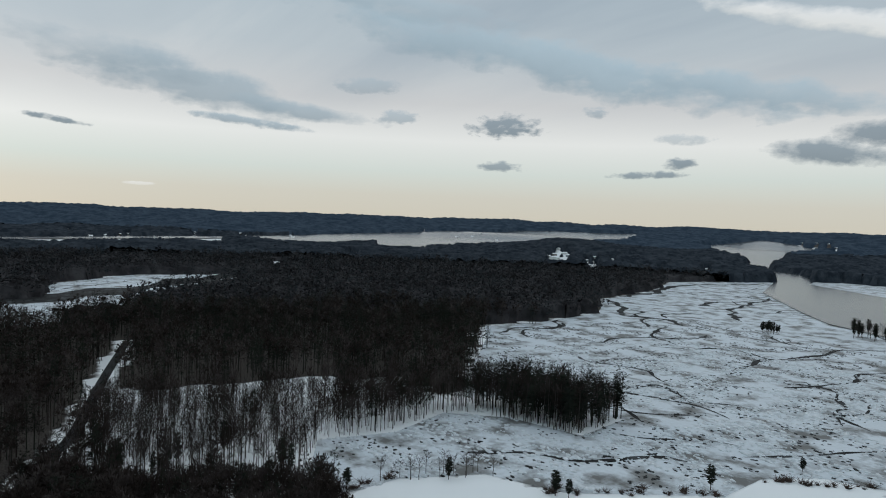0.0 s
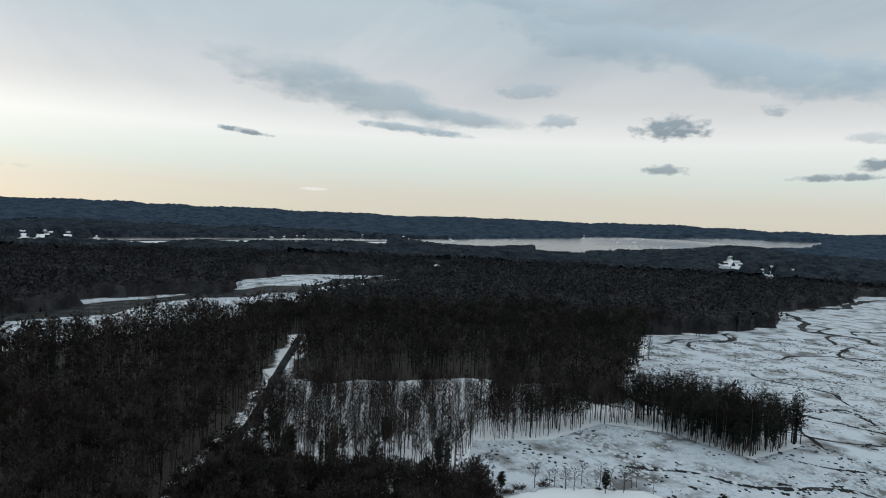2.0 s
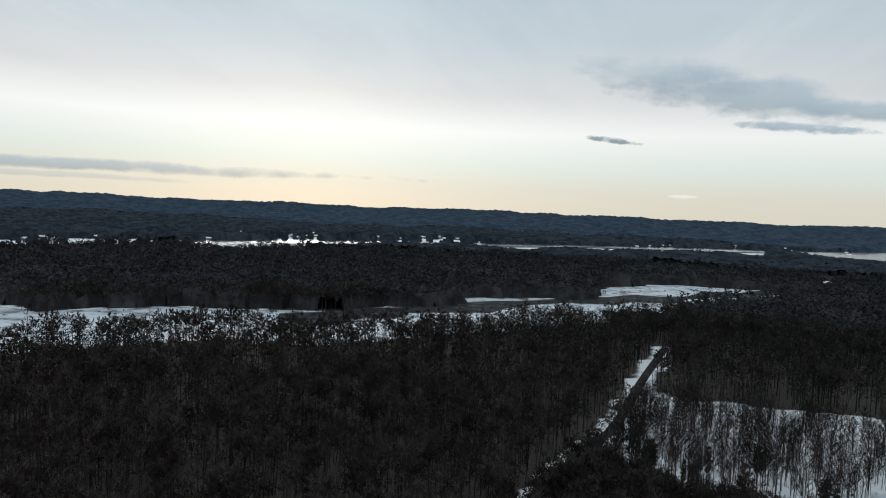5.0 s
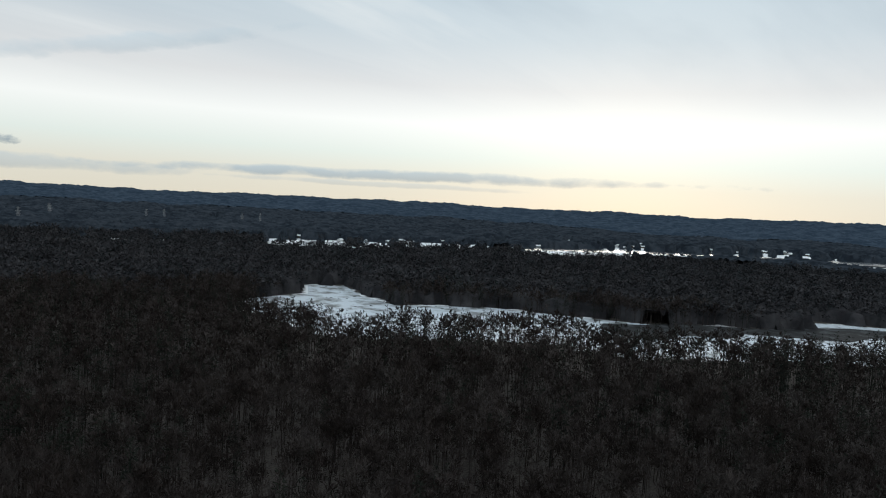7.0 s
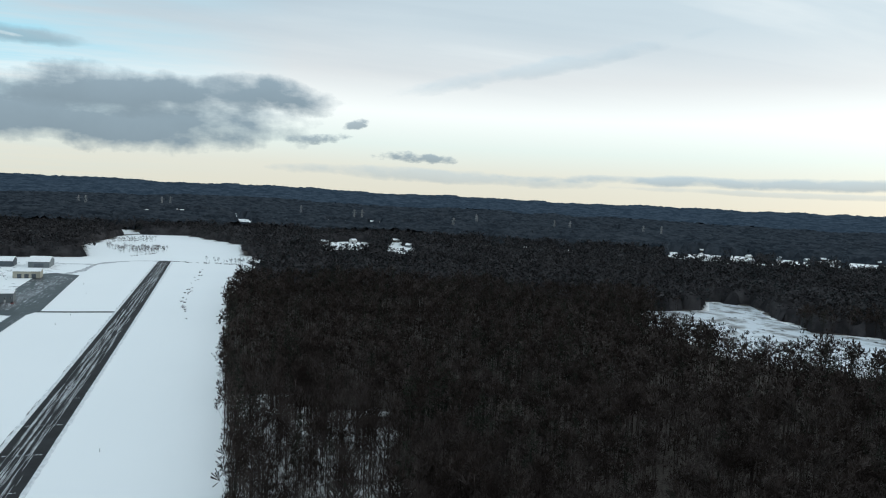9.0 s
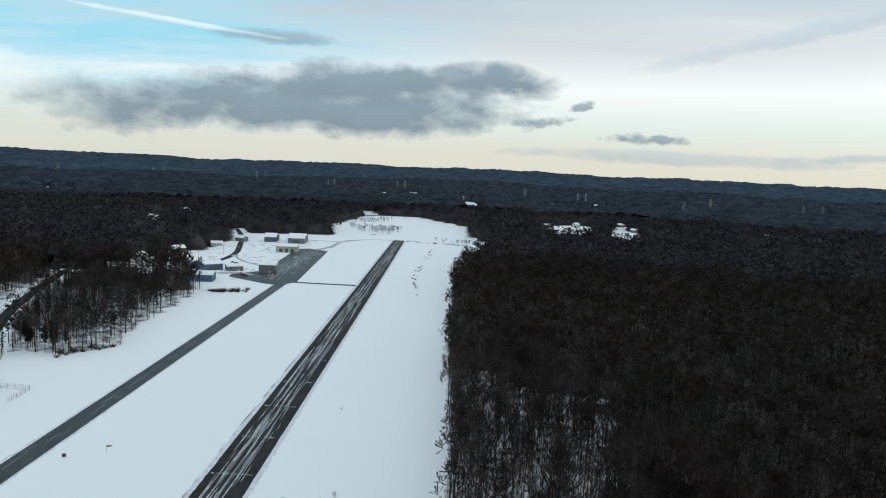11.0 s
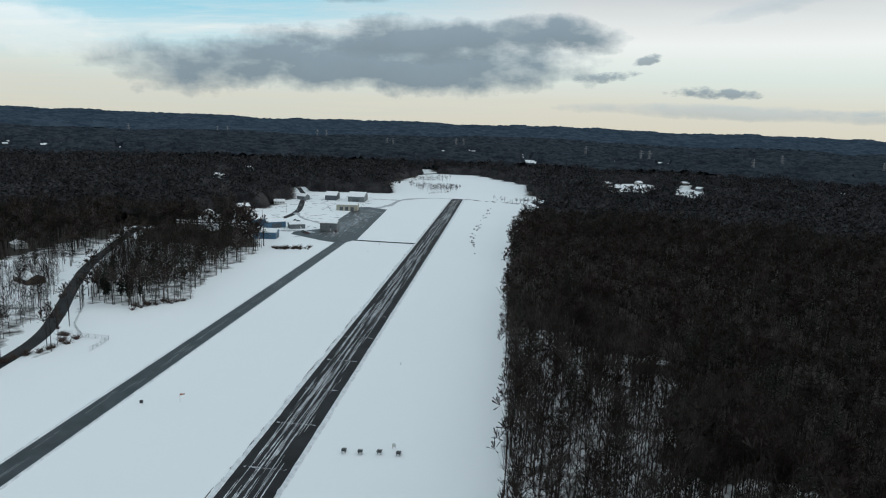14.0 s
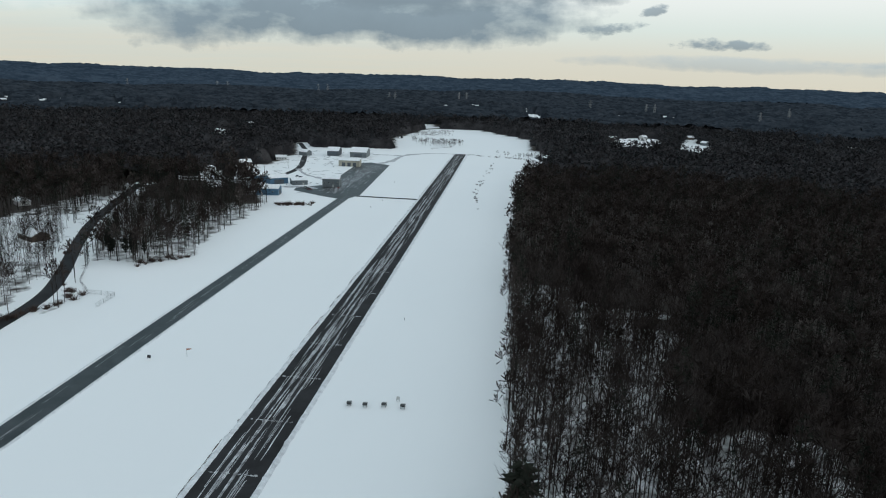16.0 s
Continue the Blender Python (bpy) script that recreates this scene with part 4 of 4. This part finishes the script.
LANES = (-69.5, -67.2, -64.9, -62.6, -61.0)
streaks("snow_streaks", [(x0, 90, 890, 0.45, n, 0.27, 20.0) for x0, n in zip(LANES, (110, 170, 190, 150, 60))], 3, "lengthwise streaks of packed snow on the runway", GRIT)
streaks("snow_streaks", [(-134.0, 90, 545, 1.6, 40, 0.1, 16.0)], 4, "faint frost lines along the taxiway", GRIT)
streaks("snow_streaks", [(-150, 560, 755, 7.0, 420, 0.45, 7.0)], 6, "rows of packed snow on the apron", GRIT)


def bank(name, line, width, height, label, seed):
    """A ploughed ridge of snow along a strip's edge."""
    rs = np.random.RandomState(seed)
    V, F = [], []
    (ax, ay), (bx, by) = line
    ln = math.hypot(bx - ax, by - ay)
    ux, uy = (bx - ax) / ln, (by - ay) / ln
    n = int(ln / 2.5)
    for i in range(n + 1):
        t = ln * i / n
        h, w, o = height * rs.uniform(0.4, 1.2), width * rs.uniform(0.7, 1.2), rs.normal() * 0.12
        for off, z in ((-w / 2, 0.0), (-w / 6, h * 0.85), (w / 6, h), (w / 2, 0.0)):
            V.append((ax + ux * t - uy * (off + o), ay + uy * t + ux * (off + o), z))
        if i:
            b = 4 * (i - 1)
            F += [(b + j, b + j + 1, b + j + 5, b + j + 4)[::-1] for j in range(3)]
    return tagged(link_mesh(name, V, F, SNOW_LOOSE, None, label), category="snow bank")


for xx in (-73.6, -56.4):
    tagged(bank("snow_bank", ((xx, -150), (xx, 912)), 1.8, 0.45, "low ridge of ploughed snow along the runway", 9), kind="structure")
for xx in (-138.9, -129.2):
    tagged(bank("snow_bank", ((xx, -120), (xx, 540)), 1.0, 0.25, "low ridge of ploughed snow along the taxiway", 10), kind="structure")
WEED = streaks("dead_grass", [(-74.6, 90, 880, 0.25, 200, 0.18, 4.0)], 15, "line of dead grass showing along the runway's edge", SHRUB)
joint = streaks("snow_streaks", [(-65, 90, 90, 0, 0, 1, 1)] * 0 + [(-65.0 + q, yy, yy + 0.4, 0.2, 2, 0.9, 0.5) for yy in (148, 176, 206, 236, 268, 300, 336) for q in (-6, -4.5, -3, -1.5, 0, 1.5, 3, 4.5, 6)], 16, "snow caught in the runway's cross joints", GRIT)

METAL = material("painted_metal", (0.60, 0.60, 0.58), 0.5, (0.45, 0.45, 0.44), 2.0, metal=0.2)
DARK_BOX = material("dark_housing", (0.03, 0.03, 0.032), 0.6, (0.05, 0.05, 0.05), 2.0)


def box_bm(bm, x0, x1, y0, y1, z0, z1):
    bmesh.ops.create_cube(bm, size=1, matrix=Matrix.Translation(((x0 + x1) / 2, (y0 + y1) / 2, (z0 + z1) / 2)) @ Matrix.Diagonal((x1 - x0, y1 - y0, z1 - z0, 1)))
    return bm


def box(name, dims, mat, parent, label="", bevel=0.0):
    bm = box_bm(bmesh.new(), *dims)
    if bevel:
        bmesh.ops.bevel(bm, geom=bm.edges[:], offset=bevel, segments=2, affect="EDGES")
    return part(name, bm, mat, parent, label)


def approach_light():
    e = empty("approach_light", Matrix(), "boxy runway approach light on short legs in the snow", "airfield light", "approach lights")
    box("housing", (-0.7, 0.7, -0.9, 0.9, 0.7, 1.15), METAL, e, bevel=0.06)
    box("lens_front", (-0.6, 0.6, -0.96, -0.905, 0.76, 1.08), DARK_BOX, e, "dark glass front")
    box("hood", (-0.75, 0.75, -1.25, 0.2, 1.155, 1.2), DARK_BOX, e)
    for a in (-0.55, 0.55):
        for b in (-0.7, 0.7):
            box("leg", (a - 0.06, a + 0.06, b - 0.06, b + 0.06, 0, 0.7), DARK_BOX, e)
    return e


light = approach_light()
light.matrix_basis = pose(-45, 190, 0, 0, 0, 4)
for px, py in ((-40, 190), (-34.2, 191), (-28.3, 191)):
    copy_thing(light, pose(px, py, 0, 0, 0, rnd.uniform(-6, 6)))
e = empty("control_cabinet", pose(-30.5, 195, 0), "small pale metal cabinet on two posts in the snow", "cabinet")
box("body", (-0.5, 0.5, -0.25, 0.25, 0.6, 1.6), METAL, e, bevel=0.04)
for a in (-0.4, 0.4):
    box("post", (a - 0.05, a + 0.05, -0.05, 0.05, 0, 0.6), DARK_BOX, e)
e = empty("airfield_sign", pose(-122, 212, 0, 0, 0, 10), "dark square airfield sign panel standing in snow", "sign")
box("panel", (-0.6, 0.6, -0.12, 0.12, 0.3, 1.4), DARK_BOX, e, bevel=0.03)
for a in (-0.45, 0.45):
    box("post", (a - 0.05, a + 0.05, -0.05, 0.05, 0, 0.3), METAL, e)
e = empty("windsock", pose(-110, 216, 0), "small windsock hanging from a thin mast in the snow", "windsock")
part("mast", box_bm(bmesh.new(), -0.05, 0.05, -0.05, 0.05, 0, 3.2), METAL, e)
bm = bmesh.new()
bmesh.ops.create_cone(bm, cap_ends=False, segments=10, radius1=0.3, radius2=0.16, depth=1.7, matrix=Matrix.Translation((0.9, 0, 3.0)) @ Matrix.Rotation(radians(80), 4, "Y"))
part("sock", bm, material("sock_cloth", (0.35, 0.12, 0.05), 0.9), e, "faded orange cloth sock")
for px, py in ((-104, 508), (-101, 541), (-40, 268), (-120, 700), (-108, 640)):
    e = empty("marker_post", pose(px, py, 0), "short dark marker post with reflector in the snow", "post", "marker posts")
    box("post", (-0.08, 0.08, -0.08, 0.08, 0, 1.0), DARK_BOX, e)
    box("reflector", (-0.14, 0.14, -0.1, 0.1, 1.0, 1.25), METAL, e)

# fence
fence = empty("wire_fence", pose(0, 0, 0), "galvanised wire fence on thin posts round the field corner", "fence")
LINE = [(-214, 322), (-206, 306), (-197, 288), (-184, 274), (-171, 273), (-170, 257)]
GALV = material("galvanised", (0.22, 0.22, 0.23), 0.5, metal=0.6)
for (ax, ay), (bx, by) in zip(LINE, LINE[1:]):
    ln = math.hypot(bx - ax, by - ay)
    n = max(2, int(ln / 3))
    a = math.atan2(by - ay, bx - ax)
    for i in range(n):
        t = i / n
        p = box("fence_post", (-0.05, 0.05, -0.05, 0.05, 0, 2.1), GALV, fence)
        p.location = (ax + (bx - ax) * t, ay + (by - ay) * t, 0)
    for z in (0.15, 0.6, 1.1, 1.6, 2.0):
        w = box("fence_wire", (0, ln, -0.02, 0.02, z - 0.02, z + 0.02), GALV, fence)
        w.location, w.rotation_euler = (ax, ay, 0), (0, 0, a)

# ---------------------------------------------------------------- buildings
WALLS = {"blue": material("blue_siding", (0.085, 0.17, 0.26), 0.5, (0.07, 0.14, 0.22), 0.3, metal=0.1), "grey": material("grey_siding", (0.17, 0.19, 0.20), 0.6, (0.13, 0.15, 0.16), 0.3),
         "cream": material("cream_siding", (0.42, 0.40, 0.33), 0.7, (0.36, 0.35, 0.29), 0.3), "brown": material("brown_boards", (0.09, 0.065, 0.05), 0.8, (0.06, 0.045, 0.035), 0.5),
         "white": material("white_boards", (0.66, 0.66, 0.64), 0.7, (0.58, 0.58, 0.57), 0.4), "slate": material("slate_siding", (0.10, 0.12, 0.14), 0.7, (0.08, 0.09, 0.10), 0.4)}
PANE = material("window_glass", (0.03, 0.035, 0.04), 0.12, spec=0.5)
TRIM = material("white_trim", (0.6, 0.6, 0.58), 0.6)


def building(name, w, d, h, rise, wall, label, category, doors=(), windows=0, group="", chimney=False):
    """A gabled building: its front looks along -y, the ridge runs along x."""
    e = empty(name, Matrix(), label, category, group)
    bm = bmesh.new()
    prof = [(-d / 2, 0), (d / 2, 0), (d / 2, h), (0, h + rise), (-d / 2, h)]
    rows = [[bm.verts.new((s * w / 2, q, z)) for q, z in prof] for s in (-1, 1)]
    bm.faces.new(rows[0][::-1])
    bm.faces.new(rows[1])
    for i in range(5):
        j = (i + 1) % 5
        bm.faces.new((rows[0][i], rows[0][j], rows[1][j], rows[1][i]))
    bmesh.ops.recalc_face_normals(bm, faces=bm.faces[:])
    part("wall", bm, wall, e)
    # two snow-covered roof slopes with eaves
    for s in (-1, 1):
        bm = bmesh.new()
        o, t, sl = 0.5, 0.38, rise / (d / 2)
        pts = [(0, h + rise + 0.03), (s * (d / 2 + o), h - sl * o + 0.03), (s * (d / 2 + o), h - sl * o + t), (0, h + rise + t)]
        rws = [[bm.verts.new((k * (w / 2 + o), q, z)) for q, z in pts] for k in (-1, 1)]
        bm.faces.new(rws[0])
        bm.faces.new(rws[1][::-1])
        for i in range(4):
            j = (i + 1) % 4
            bm.faces.new((rws[0][j], rws[0][i], rws[1][i], rws[1][j]))
        bmesh.ops.recalc_face_normals(bm, faces=bm.faces[:])
        part("roof", bm, SNOW, e, "snow-covered roof slope")
    for face, pos, dw, dh in doors:
        if face == "front":
            dr = box("door", (pos - dw / 2, pos + dw / 2, -d / 2 - 0.08, -d / 2 - 0.01, 0, dh), TRIM if dw < 2 else WALLS["slate"], e)
        else:
            dr = box("door", (w / 2 + 0.01, w / 2 + 0.08, pos - dw / 2, pos + dw / 2, 0, dh), TRIM if dw < 2 else WALLS["slate"], e)
    for i in range(windows):
        c = -w / 2 + w * (i + 0.5) / windows
        fr = box("window", (c - 0.6, c + 0.6, -d / 2 - 0.06, -d / 2 - 0.01, h * 0.42, h * 0.42 + 1.3), TRIM, e)
        box("pane", (c - 0.5, c + 0.5, -d / 2 - 0.09, -d / 2 - 0.065, h * 0.42 + 0.1, h * 0.42 + 1.2), PANE, fr)
    if chimney:
        box("chimney", (w * 0.2, w * 0.2 + 0.7, -0.35, 0.35, h + rise * 0.5, h + rise + 1.1), WALLS["brown"], e)
    return e


def put(e, x, y, turn):
    e.matrix_basis = pose(x, y, float(ground_z(x, y)), 0, 0, turn)
    return e


put(building("hangar", 19, 14, 5.6, 2.2, WALLS["blue"], "blue metal hangar with a snow-covered roof", "hangar", [("side", 0, 8, 4.0), ("front", -4, 1.1, 2.1)], 2), -198, 545, 8)
put(building("hangar", 19, 16, 5.8, 2.4, WALLS["blue"], "blue hangar with a snowy gable roof", "hangar", [("side", 0, 9, 4.2)], 0), -228, 612, 40)
put(building("hangar", 17, 14, 5.6, 2.3, WALLS["blue"], "blue hangar joined to its neighbour, snow on top", "hangar", [("front", 0, 9, 4.2)], 0), -211, 602, 40)
put(building("workshop", 14, 10, 4.2, 1.6, WALLS["grey"], "low grey workshop with snowy roof beside the apron", "workshop", [("front", 3, 1.1, 2.1), ("side", 0, 3, 2.8)], 2), -190, 602, 30)
put(building("terminal", 15, 12, 7.2, 1.8, WALLS["grey"], "two-storey grey terminal building with snowy roof on the apron", "terminal", [("front", 2, 1.2, 2.2)], 4), -159, 601, 6)
put(building("hangar", 23, 15, 6.6, 1.6, WALLS["cream"], "long cream hangar with pale door bays and snow roof", "hangar", [("front", -6, 3.6, 4.2), ("front", 0, 3.6, 4.2), ("front", 6, 3.6, 4.2)], 0), -176, 744, 4)
put(building("hangar", 20, 28, 6.4, 4.4, WALLS["grey"], "broad grey hangar under a thick snow roof", "hangar", [("front", 0, 9, 4.4)], 0), -185, 836, 2)
put(building("hangar", 14, 24, 6.0, 3.6, WALLS["slate"], "dark hangar with a snowy roof behind the apron", "hangar", [("front", 0, 8, 4.2)], 0), -218, 838, 4)
put(building("office", 24, 11, 6.4, 0.8, WALLS["grey"], "grey flat-roofed building among trees by the road", "office", [("front", 0, 1.2, 2.2)], 7), -236, 960, 0)
put(building("shed", 9, 6, 2.8, 1.2, WALLS["white"], "small white shed with snowy roof near the road", "shed", [("front", 0, 1.2, 2.1)], 1), -256, 636, 60)
put(building("house", 12, 8, 3.4, 2.0, WALLS["white"], "white house with snowy roof beside the road bend", "house", [("front", 1, 1.0, 2.1)], 4, "", True), -262, 766, 20)
put(building("house", 18, 10, 3.4, 2.4, WALLS["brown"], "brown bungalow with a snow-covered roof among bare trees", "house", [("front", 2, 1.0, 2.1)], 4, "", True), -272, 360, -30)
put(building("house", 13, 8, 3.0, 1.8, WALLS["white"], "low pale house beyond the trees with snow roof", "house", [("front", 2, 1.0, 2.1)], 4), -346, 450, -40)

# yard roads and ploughed edges round the hangars
for line, w in (([(-262, 606), (-232, 585), (-215, 575), (-180, 590), (-168, 580)], 6), ([(-222, 700), (-200, 660), (-178, 640), (-168, 640)], 5), ([(-150, 770), (-140, 800), (-132, 870), (-100, 905), (-72, 908)], 7), ([(-205, 860), (-180, 862), (-150, 862), (-134, 860)], 6)):
    ribbon("yard_road", line, w, GRIT, 0.075, "snowy gravel way between the hangars", 1.0, 4)
rs = np.random.RandomState(44)
V, F = [], []
for k in range(170):
    px, py = rs.uniform(-255, -165), rs.uniform(555, 880)
    if inside(FIELD, px, py):
        a, w, l, b = rs.uniform(0, 3.1), rs.uniform(0.5, 1.6), rs.uniform(2, 11), len(V)
        c, q = math.cos(a), math.sin(a)
        V += [(px + c * u * l - q * v * w, py + q * u * l + c * v * w, z) for u, v, z in ((-0.5, -0.5, 0.01), (0.5, -0.4, 0.01), (0.5, 0.4, 0.01), (-0.5, 0.5, 0.01), (0, 0, 0.4))]
        F += [(b, b + 1, b + 4), (b + 1, b + 2, b + 4), (b + 2, b + 3, b + 4), (b + 3, b, b + 4)]
tagged(link_mesh("ploughed_ridges", V, F, GRIT, None, "dirty ploughed snow ridges and verges round the hangars"), kind="stuff", category="snow")

# parked aircraft and cars
PAINT = [material("car_red", (0.22, 0.03, 0.03), 0.35, spec=0.5), material("car_dark", (0.03, 0.035, 0.04), 0.35, spec=0.5), material("car_silver", (0.4, 0.41, 0.42), 0.35, metal=0.4)]
for k, (x, y, a) in enumerate(((-172, 575, 20), (-175, 579, 20), (-178, 583, 20), (-150, 590, 95), (-200, 640, 60), (-205, 645, 60))):
    e = empty("car", pose(x, y, 0.07, 0, 0, a), ("dark red", "black", "silver")[k % 3] + " parked car on the ploughed yard", "car", "parked cars")
    box("body", (-2.2, 2.2, -0.88, 0.88, 0.3, 0.85), PAINT[k % 3], e, bevel=0.12)
    box("cabin", (-1.3, 0.9, -0.75, 0.75, 0.85, 1.42), PANE, e, "dark glazed cabin", bevel=0.15)
    for wx in (-1.35, 1.35):
        for wy in (-0.8, 0.8):
            bm = bmesh.new()
            bmesh.ops.create_cone(bm, cap_ends=True, segments=12, radius1=0.33, radius2=0.33, depth=0.2, matrix=Matrix.Translation((wx, wy, 0.33)) @ Matrix.Rotation(radians(90), 4, "X"))
            part("wheel", bm, DARK_BOX, e)

# scattered houses far off: one of each colour, copied
FAR_HOUSES = {c: building("house", 13, 9, 4.6, 2.6, WALLS[c], f"{c} house with a snow-covered roof among trees", "house", [("front", 1, 1.1, 2.1)], 3, "far houses", True) for c in ("white", "grey", "brown")}
for k, e in enumerate(FAR_HOUSES.values()):
    put(e, *HOUSE_SITES[k][:2], 30 * k)
for k, (x, y, rad) in enumerate(HOUSE_SITES[3:]):
    copy_thing(list(FAR_HOUSES.values())[k % 3], pose(x, y, float(ground_z(x, y)), 0, 0, (k * 73) % 180))
put(building("factory", 70, 24, 8, 2.0, WALLS["white"], "long pale industrial shed with a snow roof near the cove", "factory", [("front", 0, 8, 6)], 6), 1500, -1275, -45)

# pylons of the power line
STEEL = material("pylon_steel", (0.30, 0.31, 0.32), 0.5, (0.24, 0.25, 0.26), 1.0, metal=0.5)


def beam(bm, a, b, w):
    a, b = Vector(a), Vector(b)
    m = Matrix.Translation((a + b) / 2) @ (b - a).to_track_quat("Z", "Y").to_matrix().to_4x4() @ Matrix.Diagonal((w, w, (b - a).length, 1))
    bmesh.ops.create_cube(bm, size=1, matrix=m)


def pylon():
    e = empty("power_pylon", Matrix(), "grey steel lattice power pylon rising above the woods", "pylon", "power line pylons")
    H, w0, w1 = 42.0, 3.6, 0.8
    for sx in (-1, 1):
        for sy in (-1, 1):
            bm = bmesh.new()
            beam(bm, (sx * w0, sy * w0, 0), (sx * w1, sy * w1, H), 0.45)
            part("leg", bm, STEEL, e)
    bm = bmesh.new()
    for i in range(7):
        za, zb = H * i / 7, H * (i + 1) / 7
        wa, wb = w0 + (w1 - w0) * i / 7, w0 + (w1 - w0) * (i + 1) / 7
        for sx, sy, tx, ty in ((-1, -1, 1, -1), (1, -1, 1, 1), (1, 1, -1, 1), (-1, 1, -1, -1)):
            beam(bm, (sx * wa, sy * wa, za), (tx * wb, ty * wb, zb), 0.22)
            beam(bm, (tx * wa, ty * wa, za), (sx * wb, sy * wb, zb), 0.22)
    part("bracing", bm, STEEL, e)
    for z, half in ((26, 6.5), (33, 8.0), (39, 5.5)):
        bm = bmesh.new()
        beam(bm, (-half, 0, z), (half, 0, z), 0.5)
        beam(bm, (-half, 0, z), (0, 0, z + 2.2), 0.25)
        beam(bm, (half, 0, z), (0, 0, z + 2.2), 0.25)
        part("crossarm", bm, STEEL, e)
    return e


PYLONS = [(392, 2105), (421, 2129), (606, 1775), (839, 2214), (253, 2331), (-415, 2319), (-399, 2338), (-801, 2822), (-770, 2850), (-200, 2575), (-174, 2603),
          (994, 1930), (1057, 1945), (1214, 1776), (1286, 1786), (-1180, 2700), (-1150, 2730), (-1500, 2600), (760, 2000)]
tower = pylon()
for k, (x, y) in enumerate(PYLONS):
    m = pose(x, y, float(ground_z(x, y)), 0, 0, 20)
    if k:
        copy_thing(tower, m)
    else:
        tower.matrix_basis = m

# poles by the road
WOOD_POLE = material("pole_wood", (0.10, 0.08, 0.065), 0.9, (0.07, 0.055, 0.045), 2.0)
for x, y in ((-207, 291), (-236, 352), (-262, 415), (-196, 240), (-212, 432), (-236, 640), (-232, 700), (325, -18), (380, -30)):
    e = empty("utility_pole", pose(x, y, 0, 0, 0, 40), "weathered wooden utility pole beside the road", "pole", "utility poles")
    bm = bmesh.new()
    bmesh.ops.create_cone(bm, cap_ends=True, segments=8, radius1=0.17, radius2=0.11, depth=10, matrix=Matrix.Translation((0, 0, 5)))
    part("pole", bm, WOOD_POLE, e)
    part("crossarm", box_bm(bmesh.new(), -1.1, 1.1, -0.06, 0.06, 9.2, 9.35), WOOD_POLE, e)
